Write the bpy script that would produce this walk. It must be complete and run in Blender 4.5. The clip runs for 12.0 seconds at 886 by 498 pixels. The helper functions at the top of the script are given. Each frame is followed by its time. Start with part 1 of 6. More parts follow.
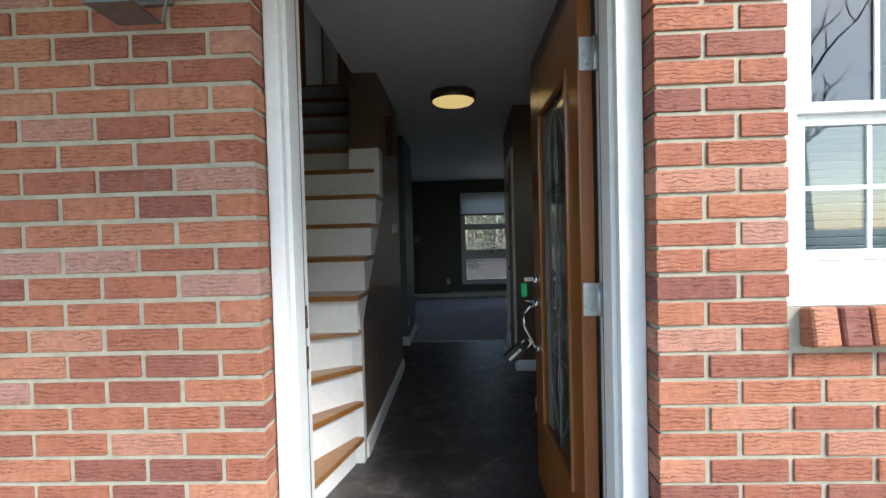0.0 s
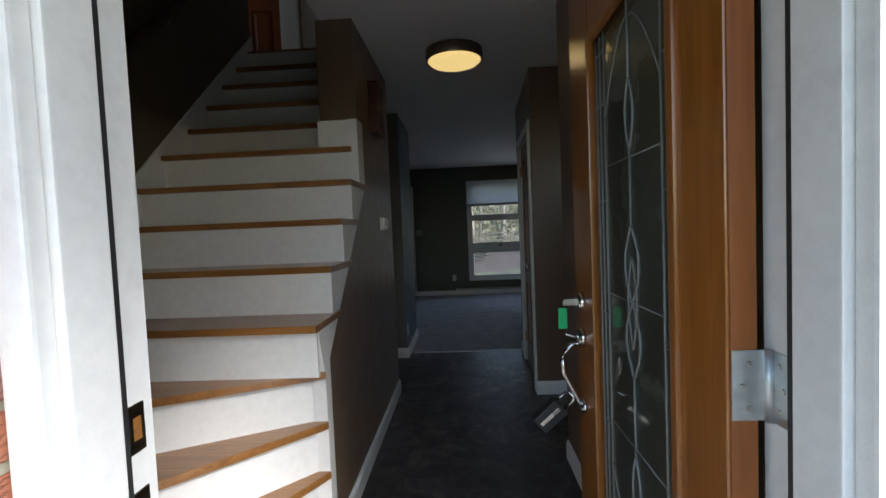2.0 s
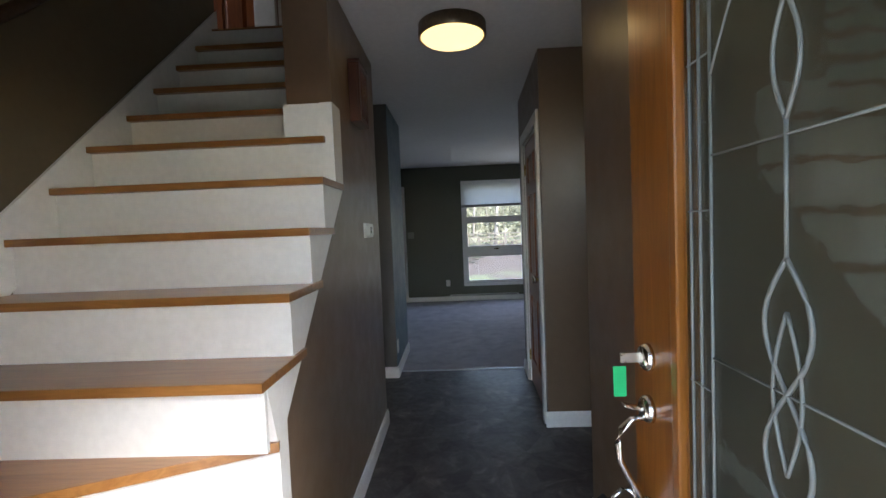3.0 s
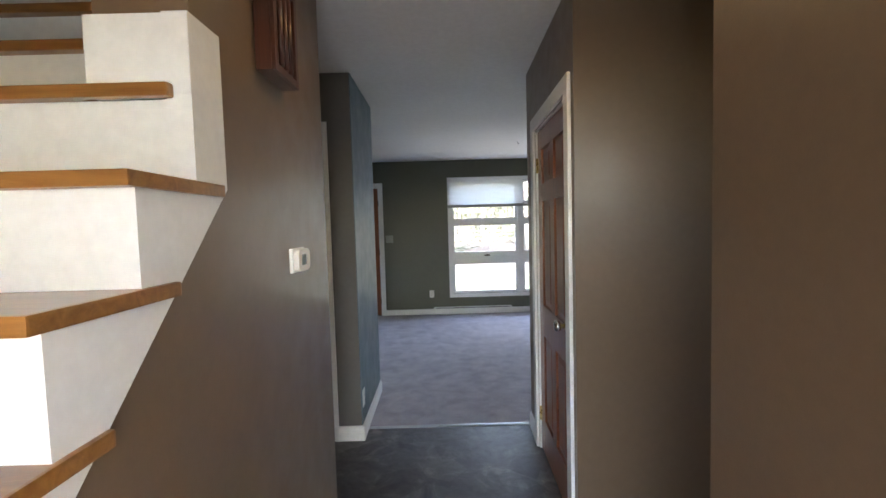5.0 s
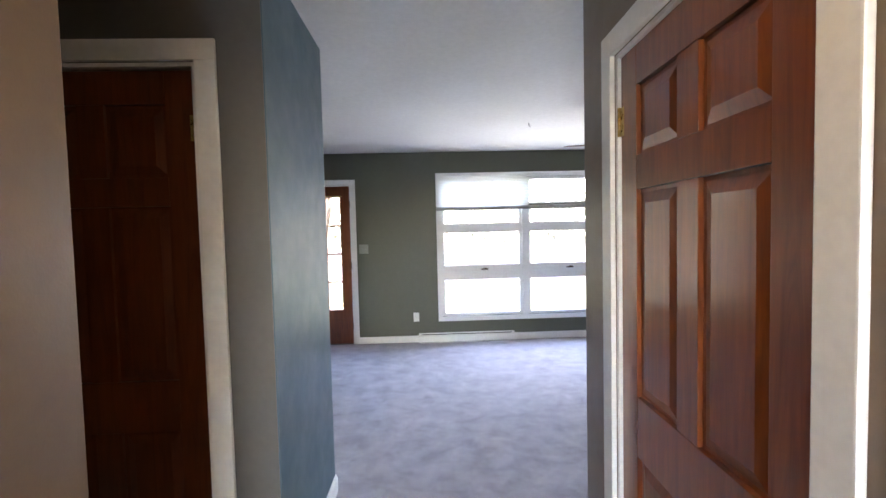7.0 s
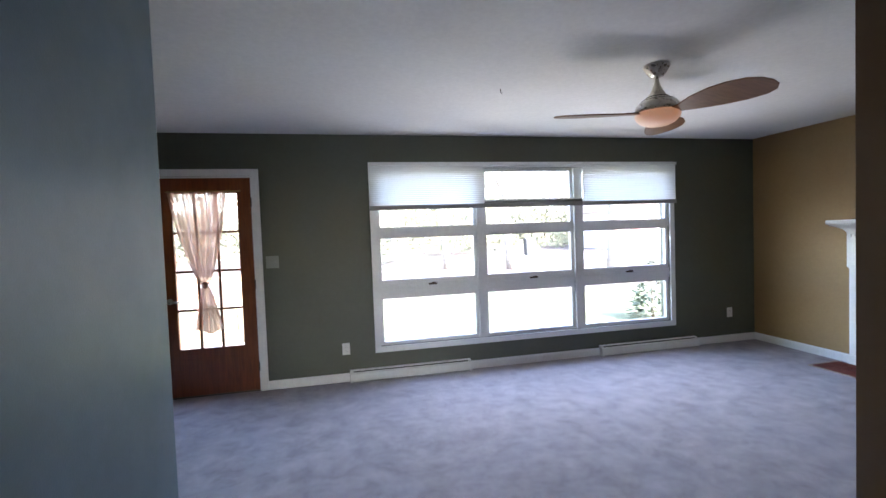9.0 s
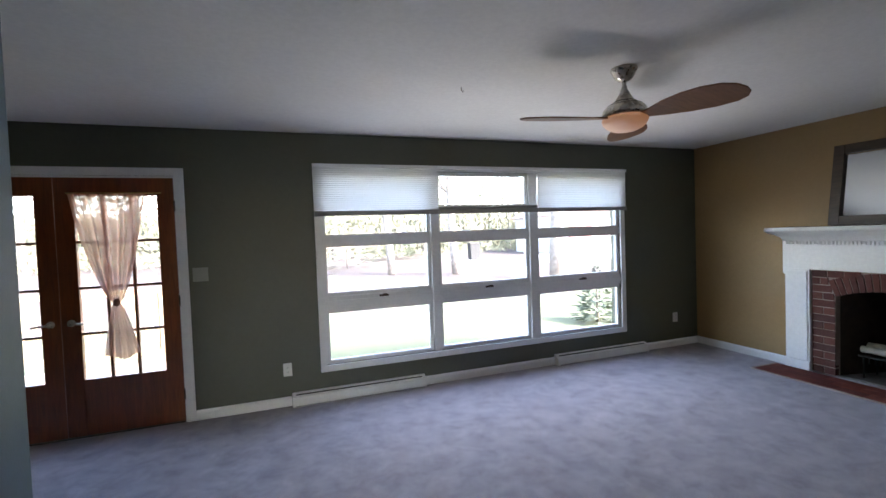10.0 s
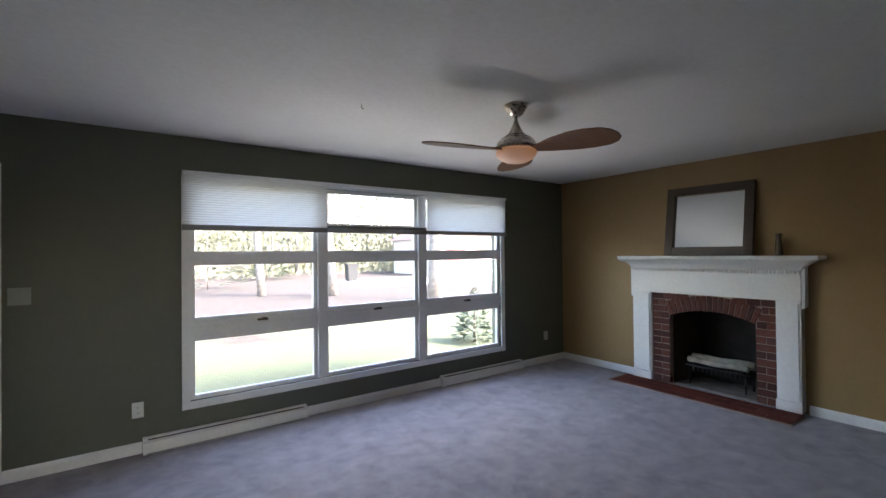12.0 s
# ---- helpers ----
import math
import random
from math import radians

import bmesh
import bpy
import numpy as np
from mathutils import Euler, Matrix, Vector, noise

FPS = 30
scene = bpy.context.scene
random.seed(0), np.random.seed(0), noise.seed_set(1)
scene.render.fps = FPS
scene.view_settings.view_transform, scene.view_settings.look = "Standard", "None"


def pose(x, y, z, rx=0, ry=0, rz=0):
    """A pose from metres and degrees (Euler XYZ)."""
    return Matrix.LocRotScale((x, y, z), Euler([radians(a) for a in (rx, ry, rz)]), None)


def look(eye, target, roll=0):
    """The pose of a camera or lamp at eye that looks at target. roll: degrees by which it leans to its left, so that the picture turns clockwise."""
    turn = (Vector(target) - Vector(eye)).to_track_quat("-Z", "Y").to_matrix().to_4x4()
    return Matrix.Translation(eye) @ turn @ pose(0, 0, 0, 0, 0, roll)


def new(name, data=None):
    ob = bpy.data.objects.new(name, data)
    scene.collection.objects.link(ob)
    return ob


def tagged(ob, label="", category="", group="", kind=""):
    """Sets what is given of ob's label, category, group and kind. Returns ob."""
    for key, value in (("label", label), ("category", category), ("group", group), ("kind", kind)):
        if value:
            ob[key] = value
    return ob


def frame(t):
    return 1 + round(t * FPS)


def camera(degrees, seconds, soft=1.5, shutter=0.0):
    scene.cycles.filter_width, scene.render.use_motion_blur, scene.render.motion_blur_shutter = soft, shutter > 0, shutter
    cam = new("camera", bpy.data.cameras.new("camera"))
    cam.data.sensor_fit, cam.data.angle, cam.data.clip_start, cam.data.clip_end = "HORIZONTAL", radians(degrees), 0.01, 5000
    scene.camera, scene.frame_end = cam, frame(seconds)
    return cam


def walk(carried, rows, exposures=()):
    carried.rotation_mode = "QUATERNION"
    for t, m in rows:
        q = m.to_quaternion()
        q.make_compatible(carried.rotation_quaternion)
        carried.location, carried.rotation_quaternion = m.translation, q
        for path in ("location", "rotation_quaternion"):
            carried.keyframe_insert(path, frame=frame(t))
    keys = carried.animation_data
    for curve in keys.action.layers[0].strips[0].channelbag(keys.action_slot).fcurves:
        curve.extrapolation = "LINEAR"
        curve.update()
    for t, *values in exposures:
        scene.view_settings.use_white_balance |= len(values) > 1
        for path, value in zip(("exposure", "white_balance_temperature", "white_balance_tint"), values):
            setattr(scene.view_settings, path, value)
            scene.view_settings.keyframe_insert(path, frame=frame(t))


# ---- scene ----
# ---- camera and walk ----
cam = camera(90.3, 12.0)
PATH = [
    (0, (0.005, 0.886, 1.243), (-0.061, 2.884, 1.194), -1.5),
    (0.5, (0.023, 1.014, 1.236), (-0.077, 3.01, 1.16), -1.9),
    (1, (0.006, 1.193, 1.253), (-0.085, 3.189, 1.165), -2.0),
    (1.5, (0.003, 1.387, 1.263), (-0.083, 3.383, 1.174), -2.1),
    (2, (0.02, 1.632, 1.282), (-0.079, 3.628, 1.191), -2.4),
    (2.5, (0.013, 1.872, 1.294), (-0.078, 3.868, 1.198), -2.4),
    (3, (-0.018, 2.095, 1.327), (-0.082, 4.092, 1.235), -2.3),
    (5, (-0.029, 3.094, 1.446), (-0.022, 5.091, 1.332), -1.6),
    (5.5, (-0.016, 3.419, 1.447), (-0.023, 5.416, 1.325), -1.7),
    (6, (-0.01, 3.766, 1.451), (-0.02, 5.762, 1.33), -1.5),
    (6.5, (-0.03, 4.092, 1.462), (-0.004, 6.09, 1.358), -1.4),
    (8.5, (-0.108, 5.421, 1.454), (0.191, 7.398, 1.375), -1.8),
    (9, (-0.148, 5.653, 1.447), (0.276, 7.606, 1.373), -2.1),
    (9.5, (-0.165, 5.826, 1.464), (0.382, 7.748, 1.39), -2.2),
    (10, (-0.173, 5.944, 1.485), (0.5, 7.826, 1.42), -2.1),
    (10.5, (-0.222, 6.008, 1.488), (0.614, 7.825, 1.45), -1.9),
    (11, (-0.24, 6.028, 1.492), (0.756, 7.763, 1.473), -1.3),
    (11.5, (-0.258, 6.045, 1.475), (0.844, 7.714, 1.484), -0.8),
    (12, (-0.267, 6.052, 1.486), (0.899, 7.676, 1.505), -0.6),
]
EXPOSURES = [(0.0, 1.36, 6050, 7), (1.0, 1.40, 6050, 7), (1.5, 1.42, 6050, 8), (2.0, 1.66, 6150, 9), (2.5, 2.68, 6200, 11), (3.0, 3.08, 6250, 12), (5.0, 4.45, 6650, 14), (5.5, 5.15, 6600, 15),
             (6.5, 5.55, 6600, 17), (8.5, 5.12, 6400, 18), (9.0, 4.76, 6450, 18), (9.5, 4.54, 6550, 18), (10.5, 4.12, 6700, 17), (11.5, 4.05, 6800, 17), (12.0, 4.02, 6850, 17)]
walk(cam, [(t, look(eye, target, roll)) for t, eye, target, roll in PATH], EXPOSURES)

# ---- world and sun: overcast daylight ----
world = bpy.data.worlds.new("overcast_sky")
scene.world = world
world.use_nodes = True
wn = world.node_tree.nodes
sky = wn.new("ShaderNodeTexSky")
sky.sky_type, sky.sun_disc = "NISHITA", False
sky.sun_elevation, sky.sun_rotation = radians(38), radians(138)
sky.air_density, sky.dust_density, sky.ozone_density = 1.0, 1.0, 0.6
wn["Background"].inputs["Strength"].default_value = 0.15
world.node_tree.links.new(sky.outputs["Color"], wn["Background"].inputs["Color"])
sun_data = bpy.data.lights.new("sun", "SUN")
sun_data.energy, sun_data.angle, sun_data.color = 2.0, radians(19), (1.0, 0.98, 0.95)
sun = new("sun", sun_data)
sun.matrix_world = look((5.98, -6.64, 6.98), (0, 0, 0))


# strip lamps added inside the large window, high and low, boosting sky and lawn light
for name, z, tilt, watts in (("window_sky_fill", 1.655, -55, 0.30), ("window_lawn_fill", 0.375, 60, 0.34)):
    ld = bpy.data.lights.new(name, "AREA")
    ld.shape, ld.size, ld.size_y, ld.energy, ld.spread, ld.color = "RECTANGLE", 3.2, 0.06, watts, radians(76), (1.0, 0.99, 0.98)
    lamp = new(name, ld)
    lamp.matrix_world = look((1.83, 10.02, z), (1.83, 10.02 - math.cos(radians(tilt)), z + math.sin(radians(tilt))))

# fill lamp added at the unseen landing window, and the lit hall lamp
ld = bpy.data.lights.new("landing_fill_light", "AREA")
ld.shape, ld.size, ld.size_y, ld.energy, ld.color = "RECTANGLE", 0.35, 1.7, 0.8, (0.95, 0.98, 1.0)
new("landing_fill_light", ld).matrix_world = look((-3.09, 5.56, 3.92), (-1.6, 5.95, 3.5))
ld = bpy.data.lights.new("hall_lamp_light", "AREA")
ld.shape, ld.size, ld.energy, ld.color = "DISK", 0.3, 0.06, (1.0, 0.70, 0.36)
new("hall_lamp_light", ld).matrix_world = look((0.0, 4.56, 2.325), (0.0, 4.561, 1.0))

# ---- materials ----
def nodes_of(name):
    m = bpy.data.materials.new(name)
    m.use_nodes = True
    nt = m.node_tree
    return m, nt, nt.nodes["Principled BSDF"]


def coords(nt, scale=(1, 1, 1), rot=(0, 0, 0)):
    tc, mp = nt.nodes.new("ShaderNodeTexCoord"), nt.nodes.new("ShaderNodeMapping")
    mp.inputs["Scale"].default_value, mp.inputs["Rotation"].default_value = scale, rot
    nt.links.new(tc.outputs["Object"], mp.inputs["Vector"])
    return mp.outputs["Vector"]


def noise_tex(nt, vec, scale, detail=4, rough=0.55, distort=0.0):
    n = nt.nodes.new("ShaderNodeTexNoise")
    n.inputs["Scale"].default_value, n.inputs["Detail"].default_value = scale, detail
    n.inputs["Roughness"].default_value, n.inputs["Distortion"].default_value = rough, distort
    nt.links.new(vec, n.inputs["Vector"])
    return n.outputs["Fac"]


def ramp(nt, fac, stops):
    r = nt.nodes.new("ShaderNodeValToRGB")
    while len(r.color_ramp.elements) < len(stops):
        r.color_ramp.elements.new(0.5)
    for e, (p, c) in zip(r.color_ramp.elements, stops):
        e.position, e.color = p, (*c, 1)
    nt.links.new(fac, r.inputs["Fac"])
    return r.outputs["Color"]


def mixc(nt, fac, a, b, kind="MIX"):
    m = nt.nodes.new("ShaderNodeMix")
    m.data_type, m.blend_type = "RGBA", kind
    if isinstance(fac, (int, float)):
        m.inputs["Factor"].default_value = fac
    else:
        nt.links.new(fac, m.inputs["Factor"])
    for sock, v in ((m.inputs["A"], a), (m.inputs["B"], b)):
        if isinstance(v, tuple):
            sock.default_value = (*v, 1)
        else:
            nt.links.new(v, sock)
    return m.outputs["Result"]


def bump(nt, bsdf, height, strength, dist):
    b = nt.nodes.new("ShaderNodeBump")
    b.inputs["Strength"].default_value, b.inputs["Distance"].default_value = strength, dist
    nt.links.new(height, b.inputs["Height"])
    nt.links.new(b.outputs["Normal"], bsdf.inputs["Normal"])


def scaled(c, k):
    return tuple(min(1.0, v * k) for v in c)


def paint(name, col, rough=0.5, var=0.1, big=1.3, small=220, relief=0.15, dirt=0.0):
    """Painted plaster or wood: roller stipple, faint large stains."""
    m, nt, b = nodes_of(name)
    v = coords(nt)
    base = ramp(nt, noise_tex(nt, v, big, 3), [(0.3, scaled(col, 1 - var)), (0.7, scaled(col, 1 + var))])
    fine = ramp(nt, noise_tex(nt, v, 35, 5), [(0.35, (0.94, 0.94, 0.94)), (0.65, (1, 1, 1))])
    c = mixc(nt, 1.0, base, fine, "MULTIPLY")
    if dirt:
        spots = ramp(nt, noise_tex(nt, v, 6, 8, 0.7), [(0.58, (0, 0, 0)), (0.75, (dirt, dirt, dirt))])
        c = mixc(nt, spots, c, scaled(col, 0.55))
    nt.links.new(c, b.inputs["Base Color"])
    r = ramp(nt, noise_tex(nt, v, 9, 4), [(0.3, (rough * 0.85,) * 3), (0.7, (min(1, rough * 1.15),) * 3)])
    nt.links.new(r, b.inputs["Roughness"])
    bump(nt, b, noise_tex(nt, v, small, 2), relief, 0.001)
    return m


def wood(name, dark, light, rough=0.3, axis="z", coat=0.3, scale=1.0):
    """Stained wood, grain along one axis."""
    m, nt, b = nodes_of(name)
    st = {"x": (1.2, 14, 14), "y": (14, 1.2, 14), "z": (14, 14, 1.2)}[axis]
    v = coords(nt, tuple(s * scale for s in st))
    g = noise_tex(nt, v, 2.2, 8, 0.65, 1.2)
    col = ramp(nt, g, [(0.28, dark), (0.5, tuple((a + c) / 2 for a, c in zip(dark, light))), (0.74, light)])
    blot = ramp(nt, noise_tex(nt, coords(nt), 3, 3), [(0.3, (0.82, 0.8, 0.78)), (0.7, (1, 1, 1))])
    nt.links.new(mixc(nt, 1.0, col, blot, "MULTIPLY"), b.inputs["Base Color"])
    b.inputs["Roughness"].default_value, b.inputs["Coat Weight"].default_value = rough, coat
    b.inputs["Coat Roughness"].default_value = 0.15
    bump(nt, b, noise_tex(nt, coords(nt, tuple(s * 4 * scale for s in st)), 4, 4), 0.12, 0.001)
    return m


def metal(name, col, rough=0.25):
    m, nt, b = nodes_of(name)
    v = coords(nt)
    nt.links.new(ramp(nt, noise_tex(nt, v, 40, 4), [(0.3, scaled(col, 0.85)), (0.7, col)]), b.inputs["Base Color"])
    b.inputs["Metallic"].default_value = 1.0
    nt.links.new(ramp(nt, noise_tex(nt, v, 60, 4), [(0.3, (rough * 0.7,) * 3), (0.7, (rough * 1.4,) * 3)]), b.inputs["Roughness"])
    return m


def glass(name, tint=(1, 1, 1), ior=1.45, rough=0.0, wavy=0.0):
    """A thin pane: clear straight through, mirror by Fresnel."""
    m, nt, b = nodes_of(name)
    nt.nodes.remove(b)
    tr, gl, fr, mx, pw, ma = (nt.nodes.new("ShaderNode" + k) for k in ("BsdfTransparent", "BsdfGlossy", "LayerWeight", "MixShader", "Math", "Math"))
    tr.inputs["Color"].default_value = (*tint, 1)
    gl.inputs["Roughness"].default_value = rough
    f0 = ((ior - 1) / (ior + 1)) ** 2
    fr.inputs["Blend"].default_value = 0.5
    pw.operation, ma.operation = "POWER", "MULTIPLY_ADD"
    pw.inputs[1].default_value, ma.inputs[1].default_value, ma.inputs[2].default_value = 5.0, 1 - f0, f0
    nt.links.new(fr.outputs["Facing"], pw.inputs[0])
    nt.links.new(pw.outputs[0], ma.inputs[0])
    if wavy:
        bm_ = nt.nodes.new("ShaderNodeBump")
        bm_.inputs["Strength"].default_value, bm_.inputs["Distance"].default_value = wavy, 0.002
        nt.links.new(noise_tex(nt, coords(nt), 18, 2), bm_.inputs["Height"])
        nt.links.new(bm_.outputs["Normal"], gl.inputs["Normal"])
    nt.links.new(ma.outputs[0], mx.inputs["Fac"])
    nt.links.new(tr.outputs["BSDF"], mx.inputs[1])
    nt.links.new(gl.outputs["BSDF"], mx.inputs[2])
    nt.links.new(mx.outputs["Shader"], nt.nodes["Material Output"].inputs["Surface"])
    return m


def hazy(m, amount, col):
    """Adds a faint dull film to a pane."""
    nt = m.node_tree
    out = nt.nodes["Material Output"].inputs["Surface"]
    clear = out.links[0].from_socket
    df, mx = nt.nodes.new("ShaderNodeBsdfDiffuse"), nt.nodes.new("ShaderNodeMixShader")
    df.inputs["Color"].default_value, mx.inputs["Fac"].default_value = (*col, 1), amount
    nt.links.new(clear, mx.inputs[1])
    nt.links.new(df.outputs[0], mx.inputs[2])
    nt.links.new(mx.outputs[0], out)
    return m


def glow(name, col, strength):
    m, nt, b = nodes_of(name)
    b.inputs["Base Color"].default_value = (*col, 1)
    b.inputs["Emission Color"].default_value = (*col, 1)
    b.inputs["Emission Strength"].default_value = strength
    b.inputs["Roughness"].default_value = 0.4
    return m


def brick_mat(name, stops, bark, pale=0.25):
    """Clay brick, tone by piece, wavy bark-like grooves along its length."""
    m, nt, b = nodes_of(name)
    info = nt.nodes.new("ShaderNodeObjectInfo")
    tone = ramp(nt, info.outputs["Random"], stops)
    tc = nt.nodes.new("ShaderNodeTexCoord")
    off = nt.nodes.new("ShaderNodeVectorMath")
    off.operation = "MULTIPLY_ADD"
    comb = nt.nodes.new("ShaderNodeCombineXYZ")
    for k in range(3):
        nt.links.new(info.outputs["Random"], comb.inputs[k])
    off.inputs[1].default_value = (37, 11, 23)
    nt.links.new(comb.outputs[0], off.inputs[0])
    nt.links.new(tc.outputs["Object"], off.inputs[2])
    v = off.outputs[0]
    fine = ramp(nt, noise_tex(nt, v, 60, 6, 0.7), [(0.3, (0.72, 0.7, 0.68)), (0.7, (1.1, 1.1, 1.1))])
    c = mixc(nt, 1.0, tone, fine, "MULTIPLY")
    stain = ramp(nt, noise_tex(nt, v, 14, 6, 0.7), [(0.55, (0, 0, 0)), (0.8, (pale, pale, pale))])
    c = mixc(nt, stain, c, (0.62, 0.45, 0.38))
    mp = nt.nodes.new("ShaderNodeMapping")
    mp.inputs["Scale"].default_value = (0.6, 0.6, 1)
    nt.links.new(v, mp.inputs["Vector"])
    wv = nt.nodes.new("ShaderNodeTexWave")
    wv.bands_direction = "Z"
    for key, val in (("Scale", 29), ("Distortion", 10), ("Detail", 5), ("Detail Scale", 1.6), ("Detail Roughness", 0.6)):
        wv.inputs[key].default_value = val
    nt.links.new(mp.outputs[0], wv.inputs["Vector"])
    worn = ramp(nt, noise_tex(nt, v, 22, 3), [(0.42, (1, 1, 1)), (0.62, (0.15, 0.15, 0.15))])
    groove = mixc(nt, worn, (1, 1, 1), ramp(nt, wv.outputs["Fac"], [(0.0, (0, 0, 0)), (0.34, (1, 1, 1))]))
    lines = ramp(nt, groove, [(0.1, (0.60, 0.54, 0.52)), (0.8, (1, 1, 1))])
    c = mixc(nt, bark, c, mixc(nt, 1.0, c, lines, "MULTIPLY"))
    nt.links.new(c, b.inputs["Base Color"])
    b.inputs["Roughness"].default_value = 0.85
    bump(nt, b, groove, 0.7 * bark + 0.1, 0.004)
    return m


def mortar_mat(name, col):
    m, nt, b = nodes_of(name)
    v = coords(nt)
    nt.links.new(ramp(nt, noise_tex(nt, v, 25, 7, 0.7), [(0.3, scaled(col, 0.7)), (0.7, col)]), b.inputs["Base Color"])
    b.inputs["Roughness"].default_value = 0.95
    bump(nt, b, noise_tex(nt, v, 160, 4), 0.6, 0.003)
    return m


def carpet_mat(name):
    m, nt, b = nodes_of(name)
    v = coords(nt)
    patch = ramp(nt, noise_tex(nt, v, 6.0, 7, 0.66, 0.3), [(0.32, (0.285, 0.258, 0.275)), (0.5, (0.39, 0.352, 0.368)), (0.68, (0.48, 0.435, 0.452))])
    pile = ramp(nt, noise_tex(nt, v, 420, 3, 0.8), [(0.3, (0.66, 0.66, 0.66)), (0.7, (1.12, 1.12, 1.12))])
    nt.links.new(mixc(nt, 1.0, patch, pile, "MULTIPLY"), b.inputs["Base Color"])
    b.inputs["Roughness"].default_value = 1.0
    b.inputs["Sheen Weight"].default_value = 0.25
    add = nt.nodes.new("ShaderNodeMath")
    add.operation = "MULTIPLY_ADD"
    add.inputs[1].default_value = 0.4
    nt.links.new(noise_tex(nt, v, 420, 3), add.inputs[0])
    nt.links.new(noise_tex(nt, v, 5, 6, 0.7), add.inputs[2])
    bump(nt, b, add.outputs[0], 0.7, 0.012)
    return m


def slate_vinyl_mat(name):
    m, nt, b = nodes_of(name)
    v = coords(nt)
    vo = nt.nodes.new("ShaderNodeTexVoronoi")
    vo.inputs["Scale"].default_value = 5.5
    nt.links.new(v, vo.inputs["Vector"])
    cell = ramp(nt, vo.outputs["Color"], [(0.2, (0.5, 0.48, 0.46)), (0.8, (1.35, 1.3, 1.25))])
    cloud = ramp(nt, noise_tex(nt, v, 5, 8, 0.7, 1.0), [(0.3, (0.035, 0.031, 0.030)), (0.55, (0.09, 0.08, 0.076)), (0.75, (0.22, 0.195, 0.18))])
    nt.links.new(mixc(nt, 0.6, cloud, mixc(nt, 1.0, cloud, cell, "MULTIPLY")), b.inputs["Base Color"])
    nt.links.new(ramp(nt, noise_tex(nt, v, 20, 5), [(0.3, (0.32,) * 3), (0.7, (0.55,) * 3)]), b.inputs["Roughness"])
    bump(nt, b, noise_tex(nt, v, 24, 7, 0.7), 0.35, 0.003)
    return m


def ground_mat(name):
    """Lawn near the house, leaf litter farther out."""
    m, nt, b = nodes_of(name)
    v = coords(nt)
    grass = ramp(nt, noise_tex(nt, v, 9, 8, 0.75), [(0.3, (0.075, 0.088, 0.04)), (0.7, (0.125, 0.135, 0.07))])
    leaf = ramp(nt, noise_tex(nt, v, 5, 9, 0.8), [(0.3, (0.035, 0.025, 0.02)), (0.7, (0.10, 0.078, 0.062))])
    far, sep, mm = nt.nodes.new("ShaderNodeMapRange"), nt.nodes.new("ShaderNodeSeparateXYZ"), nt.nodes.new("ShaderNodeMath")
    nt.links.new(v, sep.inputs[0])
    nt.links.new(sep.outputs["Y"], far.inputs["Value"])
    far.inputs["From Min"].default_value, far.inputs["From Max"].default_value = 13.0, 24.0
    far.inputs["To Min"].default_value, far.inputs["To Max"].default_value = -0.25, 0.35
    mm.operation = "ADD"
    nt.links.new(far.outputs[0], mm.inputs[0])
    nt.links.new(noise_tex(nt, v, 0.35, 6, 0.65), mm.inputs[1])
    zone = ramp(nt, mm.outputs[0], [(0.44, (0, 0, 0)), (0.56, (1, 1, 1))])
    nt.links.new(mixc(nt, zone, grass, leaf), b.inputs["Base Color"])
    b.inputs["Roughness"].default_value = 1.0
    bump(nt, b, noise_tex(nt, v, 60, 5), 0.8, 0.03)
    return m


def sheer_mat(name, col, through_amount, glow_through=0.45):
    """Thin cloth that lets light through."""
    m, nt, b = nodes_of(name)
    tl, tr, mx, mx2 = (nt.nodes.new("ShaderNode" + k) for k in ("BsdfTranslucent", "BsdfTransparent", "MixShader", "MixShader"))
    b.inputs["Base Color"].default_value = (*col, 1)
    b.inputs["Roughness"].default_value = 0.9
    tl.inputs["Color"].default_value = (*col, 1)
    mx.inputs["Fac"].default_value = glow_through
    weave = ramp(nt, noise_tex(nt, coords(nt), 260, 2), [(0.3, (through_amount * 0.7,) * 3), (0.7, (min(1, through_amount * 1.3),) * 3)])
    nt.links.new(weave, mx2.inputs["Fac"])
    nt.links.new(b.outputs[0], mx.inputs[1])
    nt.links.new(tl.outputs[0], mx.inputs[2])
    nt.links.new(mx.outputs[0], mx2.inputs[1])
    nt.links.new(tr.outputs[0], mx2.inputs[2])
    nt.links.new(mx2.outputs[0], nt.nodes["Material Output"].inputs["Surface"])
    return m


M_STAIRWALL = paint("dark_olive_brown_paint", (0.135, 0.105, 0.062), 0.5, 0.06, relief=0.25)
M_TAUPE = paint("taupe_wall_paint", (0.160, 0.106, 0.065), 0.34, 0.06, relief=0.25)
M_OLIVE = paint("olive_wall_paint", (0.100, 0.104, 0.072), 0.45, 0.06, relief=0.25)
M_TAN = paint("tan_wall_paint", (0.345, 0.215, 0.085), 0.5, 0.06, relief=0.25)
M_BLUE = paint("blue_wall_paint", (0.072, 0.128, 0.165), 0.40, 0.05, relief=0.25)
M_GREY = paint("grey_brown_wall_paint", (0.135, 0.125, 0.112), 0.42, 0.06, relief=0.25)
M_CEIL = paint("ceiling_paint", (0.80, 0.79, 0.76), 0.8, 0.03, relief=0.3)
M_SWITCH = paint("dull_grey_plastic", (0.26, 0.27, 0.23), 0.4, 0.03)
M_WHITE = paint("white_trim_paint", (0.86, 0.85, 0.82), 0.35, 0.03, relief=0.08)
